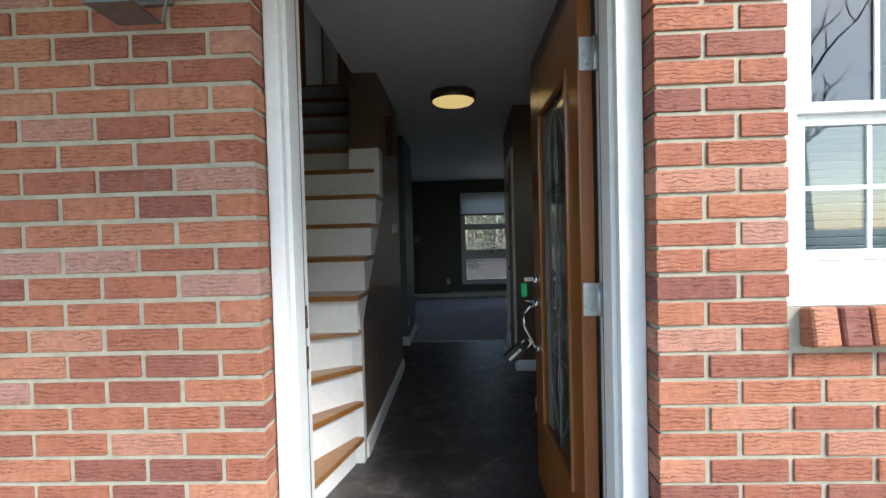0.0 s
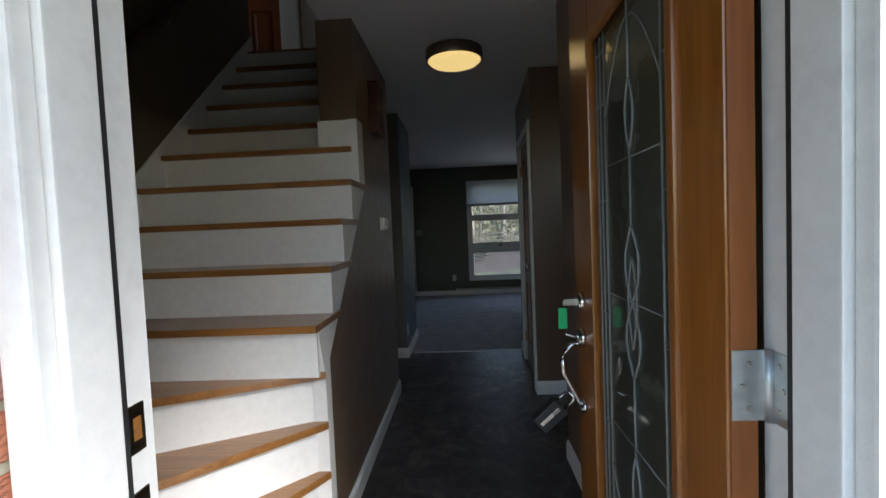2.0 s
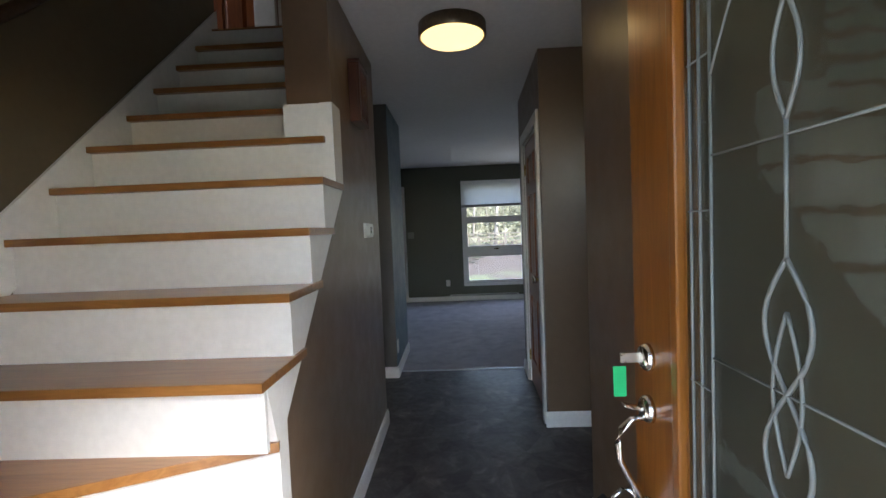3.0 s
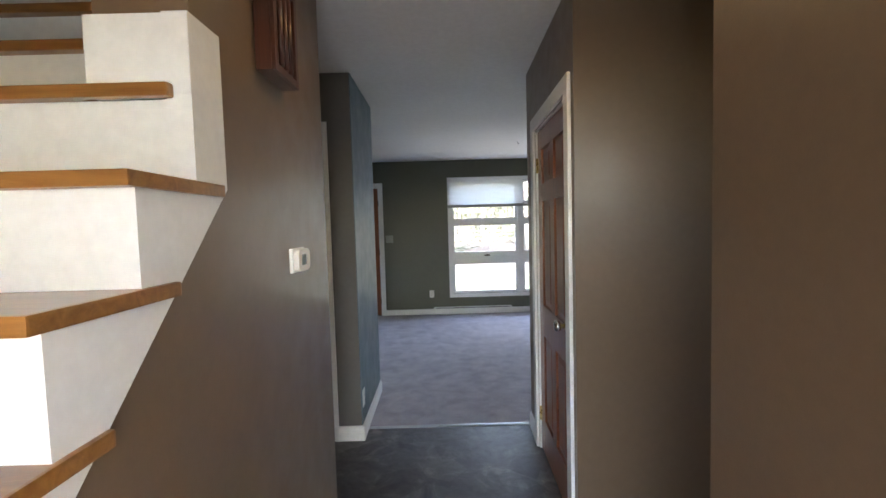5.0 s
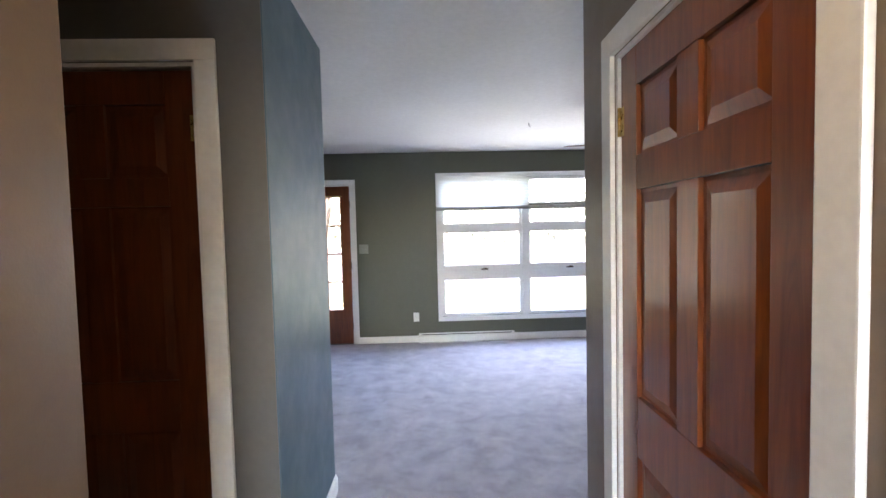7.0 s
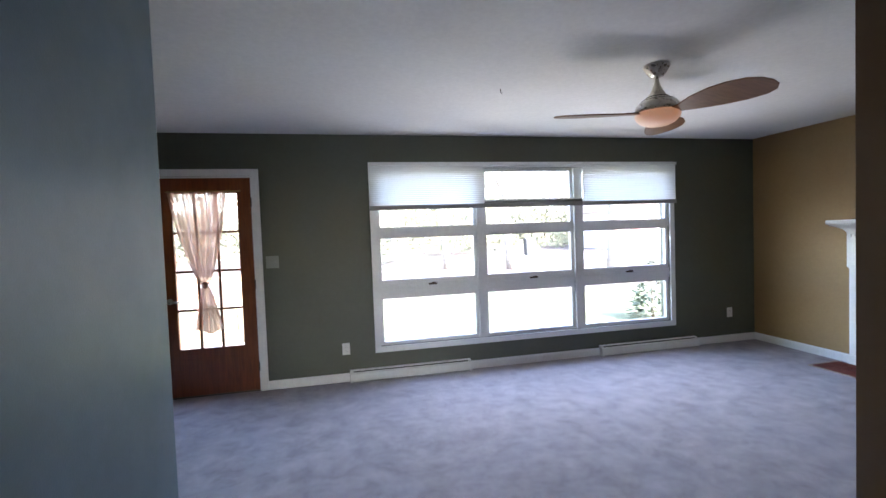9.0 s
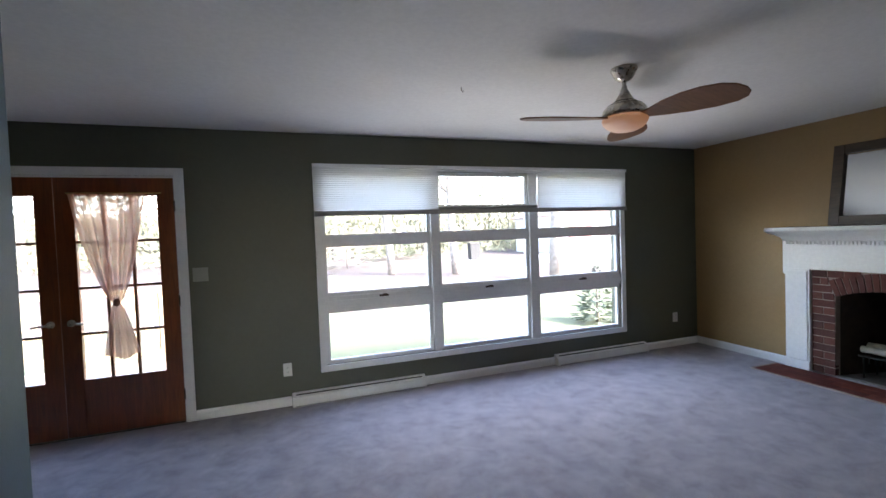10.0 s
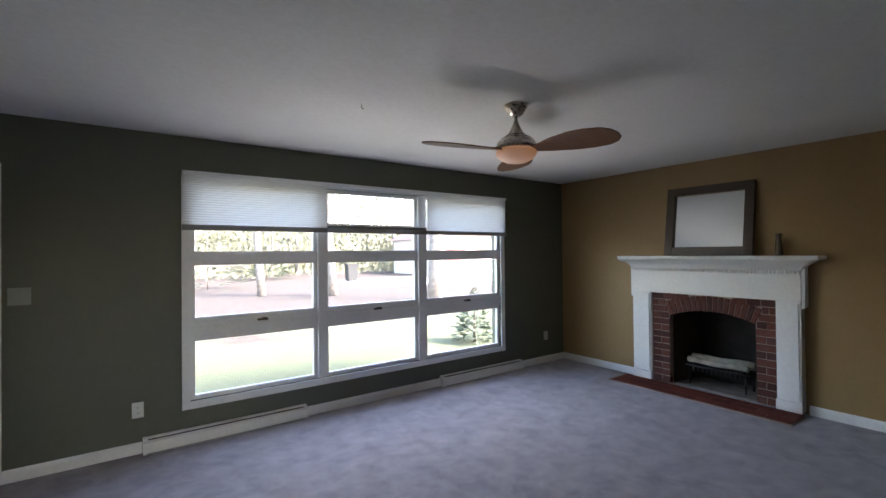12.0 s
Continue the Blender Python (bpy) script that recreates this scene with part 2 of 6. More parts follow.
M_WORN = paint("weathered_white_paint", (0.78, 0.77, 0.74), 0.45, 0.06, relief=0.3, dirt=0.3)
M_STAIRW = paint("stair_white_paint", (0.82, 0.81, 0.78), 0.4, 0.04, relief=0.1, dirt=0.08)
M_CARPET = carpet_mat("lavender_grey_carpet")
M_VINYL = slate_vinyl_mat("dark_slate_vinyl")
M_AMBER = wood("amber_door_wood", (0.22, 0.070, 0.008), (0.40, 0.145, 0.022), 0.28, "z", 0.5)
M_AMBEREDGE = wood("red_door_edge_wood", (0.2, 0.06, 0.012), (0.34, 0.11, 0.025), 0.4, "z", 0.2)
M_REDWOOD = wood("red_brown_door_wood", (0.15, 0.036, 0.008), (0.31, 0.086, 0.019), 0.33, "z", 0.3)
# darker copy of the red-brown door wood, with the passage's shade in its colour
M_SHADEWOOD = wood("shaded_door_wood", (0.085, 0.021, 0.006), (0.18, 0.048, 0.012), 0.4, "z", 0.2)
M_TREAD = wood("oak_tread_wood", (0.21, 0.085, 0.020), (0.40, 0.185, 0.052), 0.3, "x", 0.4)
M_FRAMEW = wood("dark_mirror_frame_wood", (0.04, 0.026, 0.016), (0.095, 0.06, 0.037), 0.4, "y", 0.2)
M_CHIME = wood("dark_chime_wood", (0.05, 0.014, 0.008), (0.1, 0.03, 0.014), 0.35, "z", 0.3)
M_RAIL = wood("dark_handrail_wood", (0.03, 0.016, 0.009), (0.07, 0.035, 0.018), 0.35, "y", 0.3)
M_BLADE = wood("fan_blade_wood", (0.19, 0.088, 0.040), (0.33, 0.165, 0.080), 0.4, "x", 0.2)
M_NICKEL = metal("brushed_nickel", (0.62, 0.58, 0.52), 0.3)
M_CHROME = metal("polished_chrome", (0.8, 0.8, 0.78), 0.12)
M_STEEL = metal("zinc_hinge", (0.6, 0.62, 0.62), 0.4)
M_LANTERN = metal("weathered_grey_metal", (0.26, 0.27, 0.26), 0.45)
M_BRASS = metal("aged_brass", (0.55, 0.38, 0.14), 0.3)
M_BRONZE = metal("dark_bronze", (0.11, 0.085, 0.06), 0.4)
M_RIM = metal("dull_bronze_rim", (0.30, 0.235, 0.165), 0.45)
M_IRON = paint("black_iron", (0.02, 0.02, 0.02), 0.6, 0.2)
M_BLACK = paint("black_plastic", (0.018, 0.018, 0.018), 0.6, 0.1)
M_GREEN = paint("green_key_tag_plastic", (0.02, 0.5, 0.16), 0.4, 0.03)
M_PLASTIC = paint("white_plastic", (0.75, 0.74, 0.7), 0.4, 0.02, relief=0.03)
M_SCREEN = paint("grey_green_screen", (0.09, 0.12, 0.10), 0.2, 0.03, relief=0.0)
M_GLASS = glass("window_glass")
M_DOORGLASS = hazy(glass("leaded_door_glass", (0.80, 0.86, 0.82), 1.9, 0.05, 0.25), 0.035, (0.5, 0.52, 0.45))
M_STREETGLASS = glass("sky_reflecting_glass", (0.75, 0.8, 0.82), 1.8)
M_LEAD = paint("zinc_came", (0.21, 0.22, 0.21), 0.42, 0.12)
M_SHADEF = sheer_mat("white_cellular_shade", (0.80, 0.79, 0.77), 0.003, 0.30)
M_STACK = paint("stacked_shade_cloth", (0.5, 0.49, 0.47), 0.8, 0.03)
M_SHADER = paint("grey_shade_rail", (0.32, 0.31, 0.3), 0.4, 0.03)
M_SHEER = sheer_mat("beige_sheer_cloth", (0.45, 0.24, 0.165), 0.13, 0.6)
M_BRICK = brick_mat("red_bark_brick", [(0.0, (0.25, 0.090, 0.066)), (0.25, (0.36, 0.125, 0.072)), (0.65, (0.44, 0.165, 0.088)), (0.9, (0.50, 0.215, 0.126)), (1.0, (0.44, 0.235, 0.185))], 0.85, 0.2)
M_MORTAR = mortar_mat("grey_tan_mortar", (0.47, 0.43, 0.325))
M_FBRICK = brick_mat("dark_red_fireplace_brick", [(0.0, (0.07, 0.022, 0.017)), (0.5, (0.115, 0.034, 0.023)), (1.0, (0.165, 0.052, 0.034))], 0.15, 0.1)
M_FMORTAR = mortar_mat("pale_fireplace_mortar", (0.42, 0.33, 0.27))
M_HEARTH = brick_mat("red_hearth_tile", [(0.0, (0.12, 0.018, 0.01)), (1.0, (0.2, 0.038, 0.018))], 0.05, 0.05)
M_SOOT = paint("sooty_firebrick", (0.016, 0.014, 0.013), 0.95, 0.4, big=5, relief=0.6)
M_FIREBRICK = paint("smoked_tan_firebrick", (0.055, 0.040, 0.028), 0.95, 0.4, big=5, relief=0.6)
M_ASH = paint("ash_grey_firebox_floor", (0.2, 0.18, 0.155), 0.95, 0.3, big=8, relief=0.6)
M_BULB = glow("warm_lamp_diffuser", (1.0, 0.70, 0.26), 0.27)
M_FANBULB = glow("fan_lamp_bowl", (1.0, 0.45, 0.18), 0.011)
M_FANBULB.node_tree.nodes["Principled BSDF"].inputs["Base Color"].default_value = (0.75, 0.66, 0.58, 1)
M_GROUND = ground_mat("lawn_and_leaf_litter")
M_CONC = mortar_mat("concrete", (0.46, 0.45, 0.42))
# concrete of the unseen front slab, its tone set to bounce daylight
M_SLAB = mortar_mat("grey_concrete_bounce_slab", (0.42, 0.41, 0.385))
M_BARK = paint("tree_bark", (0.22, 0.19, 0.16), 0.95, 0.35, big=6, small=40, relief=1.0)
M_NEEDLE = paint("conifer_needles", (0.11, 0.14, 0.095), 0.8, 0.3, big=9, relief=0.5)
M_FENCE = paint("weathered_fence_wood", (0.15, 0.135, 0.115), 0.9, 0.2, big=7, relief=0.5)
M_DECK = paint("pale_deck_wood", (0.5, 0.4, 0.25), 0.8, 0.15, big=7, relief=0.4)
# far leaves and bark are paled, with the distance haze mixed into their colours
M_WOODS = paint("hazed_spring_leaves", (0.19, 0.19, 0.125), 0.9, 0.35, big=0.6, relief=0.3)
M_FARBARK = paint("hazed_far_bark", (0.3, 0.275, 0.25), 0.95, 0.3, big=2, small=30, relief=0.5)
M_SIDING = paint("pale_siding", (0.6, 0.58, 0.55), 0.7, 0.05)
M_ROOF = paint("brown_shingle", (0.12, 0.09, 0.08), 0.9, 0.2, big=8, relief=0.6)
M_REDDOOR = paint("faded_red_door_paint", (0.28, 0.12, 0.1), 0.6, 0.1)


# ---- building helpers ----
def bx(bm, x0, x1, y0, y1, z0, z1, bev=0.0):
    """A box into bm, its edges bevelled by bev."""
    vs = [bm.verts.new((x, y, z)) for x in (x0, x1) for y in (y0, y1) for z in (z0, z1)]
    fs = [bm.faces.new([vs[i] for i in f]) for f in ((0, 1, 3, 2), (4, 6, 7, 5), (0, 4, 5, 1), (2, 3, 7, 6), (0, 2, 6, 4), (1, 5, 7, 3))]
    if bev:
        bmesh.ops.bevel(bm, geom=list({e for f in fs for e in f.edges}), offset=bev, segments=2, affect="EDGES", profile=0.7)
    return bm


def box(*a, bev=0.0):
    return bx(bmesh.new(), *a, bev=bev)


def prism(bm, pts, lo, hi, axis="z", bev=0.0):
    """An extruded outline: pts in the plane across the axis (x: y,z; y: x,z; z: x,y)."""
    def at(p, h):
        return {"x": (h, p[0], p[1]), "y": (p[0], h, p[1]), "z": (p[0], p[1], h)}[axis]
    a, b = [bm.verts.new(at(p, lo)) for p in pts], [bm.verts.new(at(p, hi)) for p in pts]
    n = len(pts)
    fs = [bm.faces.new(a), bm.faces.new(b[::-1])] + [bm.faces.new((a[i], b[i], b[(i + 1) % n], a[(i + 1) % n])) for i in range(n)]
    bmesh.ops.recalc_face_normals(bm, faces=fs)
    if bev:
        bmesh.ops.bevel(bm, geom=list({e for f in fs for e in f.edges}), offset=bev, segments=2, affect="EDGES", profile=0.7)
    return bm


def lathe(bm, prof, centre, seg=32, axis="z"):
    """A turned shape: prof of (radius, height) about an axis through centre."""
    rings = []
    for r, h in prof:
        ring = []
        for i in range(seg):
            a = 2 * math.pi * i / seg
            c, s = r * math.cos(a), r * math.sin(a)
            p = {"z": (c, s, h), "y": (c, h, s), "x": (h, c, s)}[axis]
            ring.append(bm.verts.new(Vector(centre) + Vector(p)))
        rings.append(ring)
    fs = []
    for u, w in zip(rings, rings[1:]):
        fs += [bm.faces.new((u[i], u[(i + 1) % seg], w[(i + 1) % seg], w[i])) for i in range(seg)]
    fs += [bm.faces.new(rings[0][::-1]), bm.faces.new(rings[-1])]
    bmesh.ops.recalc_face_normals(bm, faces=fs)
    for f in fs:
        f.smooth = len(f.verts) == 4
    return bm


def tube(bm, pts, r, seg=8, r_end=None):
    """A round bar along points."""
    pts = [Vector(p) for p in pts]
    rings = []
    for i, p in enumerate(pts):
        d = (pts[min(i + 1, len(pts) - 1)] - pts[max(i - 1, 0)]).normalized()
        u = d.cross((0, 0, 1) if abs(d.z) < 0.9 else (1, 0, 0)).normalized()
        w = d.cross(u)
        rr = r if r_end is None else r + (r_end - r) * i / (len(pts) - 1)
        rings.append([bm.verts.new(p + rr * (math.cos(a) * u + math.sin(a) * w)) for a in (2 * math.pi * k / seg for k in range(seg))])
    fs = []
    for a, b in zip(rings, rings[1:]):
        fs += [bm.faces.new((a[k], a[(k + 1) % seg], b[(k + 1) % seg], b[k])) for k in range(seg)]
    for f in fs:
        f.smooth = True
    fs += [bm.faces.new(rings[0]), bm.faces.new(rings[-1])]
    bmesh.ops.recalc_face_normals(bm, faces=fs)
    return bm


def base_of(ob):
    p = Vector((0, 0, 0))
    while ob is not None:
        p += ob.location
        ob = ob.parent
    return p


def part(name, bm, material, parent, label=""):
    """Links bm, given in the world's metres, as one mesh under a thing or a part."""
    me = bpy.data.meshes.new(name)
    if parent is not None:
        bmesh.ops.translate(bm, verts=bm.verts, vec=-base_of(parent))
    bm.to_mesh(me)
    bm.free()
    me.materials.append(material)
    ob = new(name, me)
    ob.parent = parent
    return tagged(ob, label)


def thing(name, at, label, category, group="", kind=""):
    ob = new(name)
    ob.location, ob.empty_display_size = at, 0.1
    return tagged(ob, label, category, group, kind)


def solid(name, bm, material, label, category="", group="", kind="structure"):
    return tagged(part(name, bm, material, None), label, category, group, kind)


def holed(lo, hi, cuts, make):
    """Fills the rectangle lo to hi (2D) but for the cuts (u0, u1, v0, v1), cell by cell."""
    us = sorted({lo[0], hi[0], *[c for q in cuts for c in q[:2]]})
    vs = sorted({lo[1], hi[1], *[c for q in cuts for c in q[2:]]})
    for u0, u1 in zip(us, us[1:]):
        for v0, v1 in zip(vs, vs[1:]):
            mu, mv = (u0 + u1) / 2, (v0 + v1) / 2
            if not any(q[0] < mu < q[1] and q[2] < mv < q[3] for q in cuts):
                make(u0, u1, v0, v1)


def wall_along_x(name, x0, x1, y0, y1, z0, z1, material, label, cuts=()):
    bm = bmesh.new()
    holed((x0, z0), (x1, z1), cuts, lambda a, b, c, d: bx(bm, a, b, y0, y1, c, d))
    bmesh.ops.remove_doubles(bm, verts=bm.verts, dist=1e-5)
    return solid(name, bm, material, label, "wall")


def wall_along_y(name, y0, y1, x0, x1, z0, z1, material, label, cuts=()):
    bm = bmesh.new()
    holed((y0, z0), (y1, z1), cuts, lambda a, b, c, d: bx(bm, x0, x1, a, b, c, d))
    bmesh.ops.remove_doubles(bm, verts=bm.verts, dist=1e-5)
    return solid(name, bm, material, label, "wall")


def spin(bm, pivot, deg):
    bmesh.ops.rotate(bm, verts=bm.verts, cent=(*pivot, 0), matrix=Matrix.Rotation(radians(deg), 3, "Z"))
    return bm


# ---- plan, in metres ----
H = 2.44            # ceiling height
BRICK_Y = 2.045     # outer face of the front bricks
IN_Y = 2.285        # inner face of the front wall
HALL_L, HALL_R = -0.544, 0.548
STAIR_X = -1.65     # wall along the stairs
SW_L = -0.745       # stair side of the wall between stairs and hall
BLUE_X = -0.595
CLO = (0.537, 4.955)  # corner of the closet block
CLO_TURN = -2.0
FAR_Y, RIGHT_X, LEFT_X = 10.10, 4.70, -3.4
BACK_Y = 6.155      # living room's near wall on the closet's side
BACK_LY = 6.875     # and on the stair's side

# ---- floors, ceiling ----
solid("floor_hall", box(-1.64, 3.2, IN_Y - 0.2, 6.168, -0.12, 0), M_VINYL, "dark slate-look vinyl floor of the entrance hall", "floor")
bm = bmesh.new()
bx(bm, LEFT_X, RIGHT_X + 0.0, 6.182, FAR_Y, -0.12, 0.004)
solid("floor_living_room", bm, M_CARPET, "lavender-grey cut-pile carpet with brushed patches", "carpet")
solid("floor_under_closet", box(LEFT_X, BLUE_X - 0.11, 6.0, 6.17, -0.12, -0.01), M_CONC, "plain concrete slab under the closet", "floor")
solid("floor_strip", prism(bmesh.new(), [(6.160, -0.01), (6.160, 0.003), (6.168, 0.008), (6.182, 0.008), (6.192, 0.005), (6.192, -0.01)], -0.578, 0.64, "x"), M_STEEL, "pale metal strip between vinyl and carpet", "threshold")

bm = bmesh.new()
bx(bm, -0.72, 3.3, IN_Y, 5.09, H, H + 0.28)
bx(bm, -2.3, 3.3, 5.09, 6.2, H, H + 0.28)
bx(bm, LEFT_X, RIGHT_X, 6.2, FAR_Y, H, H + 0.28)
bx(bm, 3.3, RIGHT_X, 5.95, 6.2, H, H + 0.28)
bx(bm, LEFT_X, -2.3, 6.0, 6.2, H, H + 0.28)
bmesh.ops.remove_doubles(bm, verts=bm.verts, dist=1e-5)
solid("ceiling", bm, M_CEIL, "flat white painted ceiling", "ceiling")
solid("ceiling_upstairs", box(-3.2, -0.55, IN_Y, 7.2, 5.1, 5.2), M_CEIL, "white ceiling over the stairwell", "ceiling")

# ---- front wall ----
DOOR_L, DOOR_R, DOOR_T = -0.525, 0.522, 2.13
WIN_L, WIN_R, WIN_B, WIN_T = 0.858, 1.80, 1.04, 2.30
fr_cuts = [(DOOR_L, DOOR_R, -0.5, DOOR_T), (WIN_L, WIN_R, WIN_B, WIN_T)]
wall_front = wall_along_x("wall_front", -3.2, 3.2, BRICK_Y + 0.0065, 2.16, -0.4, 5.2, M_MORTAR, "red brick front wall with grey-tan mortar joints", [(DOOR_L - 0.006, DOOR_R + 0.006, -0.5, DOOR_T), (WIN_L - 0.006, WIN_R + 0.006, WIN_B, WIN_T)])
wall_along_x("wall_front_inside", -1.65, 3.3, 2.164, IN_Y, -0.1, 5.1, M_TAUPE, "taupe painted inside of the front wall", fr_cuts)

# ---- hall, left: the wall between stairs and hall ----
bm = bmesh.new()
prism(bm, [(3.363, 0), (5.072, 0), (5.072, H), (4.165, H), (4.165, 1.54), (3.363, 0.782)], HALL_L - 0.12, HALL_L, "x")
bx(bm, SW_L, HALL_L, 4.045, 4.165, 1.90, H)
bx(bm, SW_L, HALL_L - 0.121, 4.165, 5.072, 1.2, H)
solid("wall_hall_left", bm, M_TAUPE, "taupe painted wall beside the stairs, satin sheen", "wall")
wall_along_y("wall_stairwell_upper", IN_Y, 5.6, -0.72, -0.60, H + 0.282, 5.1, M_TAUPE, "taupe wall above the hall ceiling")
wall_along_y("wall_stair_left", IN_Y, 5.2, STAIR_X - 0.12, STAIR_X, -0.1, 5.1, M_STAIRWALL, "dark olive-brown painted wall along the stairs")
wall_along_x("wall_corridor_near", -2.3, HALL_L - 0.002, 5.0, 5.070, 0, H, M_TAUPE, "taupe wall behind the stairs")
wall_along_y("wall_corridor_end", 5.072, 6.006, -2.42, -2.3, 0, H, M_TAUPE, "taupe wall closing the side passage")
D3_R, D3_L, D3_T = -0.825, -1.585, 2.055
wall_along_x("wall_corridor_far", -2.3, BLUE_X - 0.004, 6.006, 6.12, 0, H, M_GREY, "grey-brown wall with a brown door", [(D3_L, D3_R, 0, D3_T)])
wall_along_y("wall_blue", 6.01, BACK_LY, BLUE_X - 0.11, BLUE_X, 0, H, M_BLUE, "slate-blue painted partition wall with soft sheen")
wall_along_x("wall_living_near_left", LEFT_X, BLUE_X - 0.112, BACK_LY - 0.11, BACK_LY - 0.002, 0, H, M_OLIVE, "olive wall of the living room")
solid("wall_closet_back", box(-2.3, -0.8, 6.25, 6.3, 0, H), M_TAUPE, "plain taupe wall inside the closet", "wall")

# ---- upstairs landing ----
solid("floor_landing", box(-3.2, -0.60, 5.16, 7.0, 2.46 + 0.262, 2.742), M_TREAD, "oak floor of the upper landing", "floor")
wall_along_x("wall_landing_back", -3.2, -0.55, 6.35, 6.45, 2.74, 5.1, M_TAUPE, "taupe wall at the top of the stairs")
wall_along_y("wall_landing_left", 5.2, 6.35, -3.2, -3.1, 2.74, 5.1, M_TAUPE, "taupe wall of the upper landing", [(5.35, 6.25, 2.95, 4.9)])
wall_along_x("wall_landing_near", -3.1, STAIR_X - 0.12, 5.1, 5.2, 2.74, 5.1, M_TAUPE, "taupe wall beside the stair top")
wall_along_y("wall_landing_right", 5.6, 6.35, -0.68, -0.58, 2.74, 5.1, M_TAUPE, "taupe wall of the upper landing")

# ---- hall, right ----
wall_along_y("wall_hall_right", IN_Y, 4.03, HALL_R, HALL_R + 0.12, 0, H, M_TAUPE, "taupe painted wall behind the open front door")
wall_along_y("wall_side_room_end", IN_Y, CLO[1], 3.2, 3.3, 0, H, M_TAUPE, "taupe wall of the front side room")
wall_along_x("wall_closet_front", CLO[0] + 0.004, 3.2, CLO[1], CLO[1] + 0.11, 0, H, M_TAUPE, "taupe painted end of the closet block")
CD0, CD1, CDT = 5.068, 5.848, 2.0
bm = bmesh.new()
holed((CLO[1] + 0.112, 0), (BACK_Y + 0.0, H), [(CD0, CD1, 0, CDT)], lambda a, b, c, d: bx(bm, CLO[0], CLO[0] + 0.11, a, b, c, d))
bmesh.ops.remove_doubles(bm, verts=bm.verts, dist=1e-5)
bx(bm, CLO[0], CLO[0] + 0.004, CLO[1], CLO[1] + 0.112, 0, H)
solid("wall_closet_side", spin(bm, CLO, CLO_TURN), M_TAUPE, "taupe painted closet wall with a panelled door", "wall")
wall_along_x("wall_living_near_right", 0.72, RIGHT_X, BACK_Y - 0.11, BACK_Y - 0.004, 0, H, M_OLIVE, "olive wall of the living room")
wall_along_y("wall_closet_inside", 5.09, 6.08, 1.3, 1.36, 0, H, M_TAUPE, "plain taupe wall inside the closet")

# ---- living room ----
W_L, W_R, W_B, W_T = 0.145, 3.515, 0.325, 2.11     # window opening
FD_L, FD_R, FD_T = -2.635, -1.0, 2.045            # double glass door opening
wall_along_x("wall_far", LEFT_X, RIGHT_X, FAR_Y, FAR_Y + 0.16, -0.1, H + 0.28, M_OLIVE, "olive-green painted wall round the large window", [(W_L, W_R, W_B, W_T), (FD_L, FD_R, -0.1, FD_T)])
bm = bmesh.new()
holed((BACK_Y - 0.11, 0), (FAR_Y + 0.16, H), [(7.6, 8.72, 0, 1.0)], lambda a, b, c, d: bx(bm, RIGHT_X, RIGHT_X + 0.15, a, b, c, d))
solid("wall_right", bm, M_TAN, "warm tan painted chimney wall", "wall")
wall_along_y("wall_left", BACK_LY - 0.11, FAR_Y + 0.16, LEFT_X - 0.12, LEFT_X, 0, H, M_OLIVE, "olive wall closing the living room")
# unseen house shell; its rear is one storey to shorten the shadow on the lawn
solid("roof_low", box(-3.8, 5.8, 7.3, 10.42, H + 0.285, H + 0.36), M_ROOF, "unseen brown shingled low roof, kept low to shorten its shadow", "roof")
solid("roof_slab", box(-3.8, 5.8, BRICK_Y - 0.12, 7.3, 5.2, 5.3), M_ROOF, "brown shingled roof deck", "roof")
wall_along_x("wall_house_back_upper", -3.6, 5.55, 7.18, 7.29, H + 0.362, 5.2, M_SIDING, "unseen pale siding of the upper storey, set forward off the lawn")
wall_along_y("wall_house_right_wing", 7.302, FAR_Y + 0.18, 5.55, 5.65, -0.3, H + 0.28, M_SIDING, "unseen pale siding of the rear, kept to one storey")
wall_along_y("wall_house_right", BRICK_Y + 0.12, 7.3, 5.55, 5.65, -0.3, 5.2, M_SIDING, "pale siding of the side wall")
wall_along_x("wall_house_right_back", 4.852, 5.55, FAR_Y + 0.03, FAR_Y + 0.18, -0.3, H + 0.28, M_SIDING, "pale siding behind the chimney")
wall_along_y("wall_house_left", BRICK_Y + 0.12, FAR_Y + 0.18, -3.66, -3.56, -0.3, 5.2, M_SIDING, "pale siding of the side wall", [(5.35, 6.25, 2.95, 4.9)])
wall_along_x("wall_house_right_front", 3.2, 5.55, BRICK_Y + 0.12, BRICK_Y + 0.2, -0.3, 5.2, M_SIDING, "pale siding of the front wing")

# ---- outside ----
me_g = bmesh.new()
bmesh.ops.create_grid(me_g, x_segments=2, y_segments=2, size=600)
bmesh.ops.translate(me_g, verts=me_g.verts, vec=(0, 0, -0.36))
solid("ground", me_g, M_GROUND, "lawn with fallen leaves round the house", "ground")
# unseen slab, drawn out past the porch to bounce daylight into the hall
solid("porch_bounce_slab", box(-2.4, 2.2, -2.6, BRICK_Y + 0.01, -0.5, -0.17, bev=0.01), M_SLAB, "unseen grey concrete slab, extended to bounce daylight indoors", "porch")


# ---- trim ----
def baseboard(name, bm, label="white painted baseboard"):
    return solid(name, bm, M_WHITE, label, "baseboard")


def board_profile(depth=0.014, h=0.088):
    return [(0, 0), (depth, 0), (depth, h - 0.022), (depth * 0.55, h - 0.006), (depth * 0.3, h), (0, h)]


def board_x(x0, x1, y, side, h=0.088):
    """A baseboard along x on a wall face at y; side: the way it faces."""
    return prism(bmesh.new(), [(y + side * (d + 0.001), z) for d, z in board_profile(h=h)], x0, x1, "x")


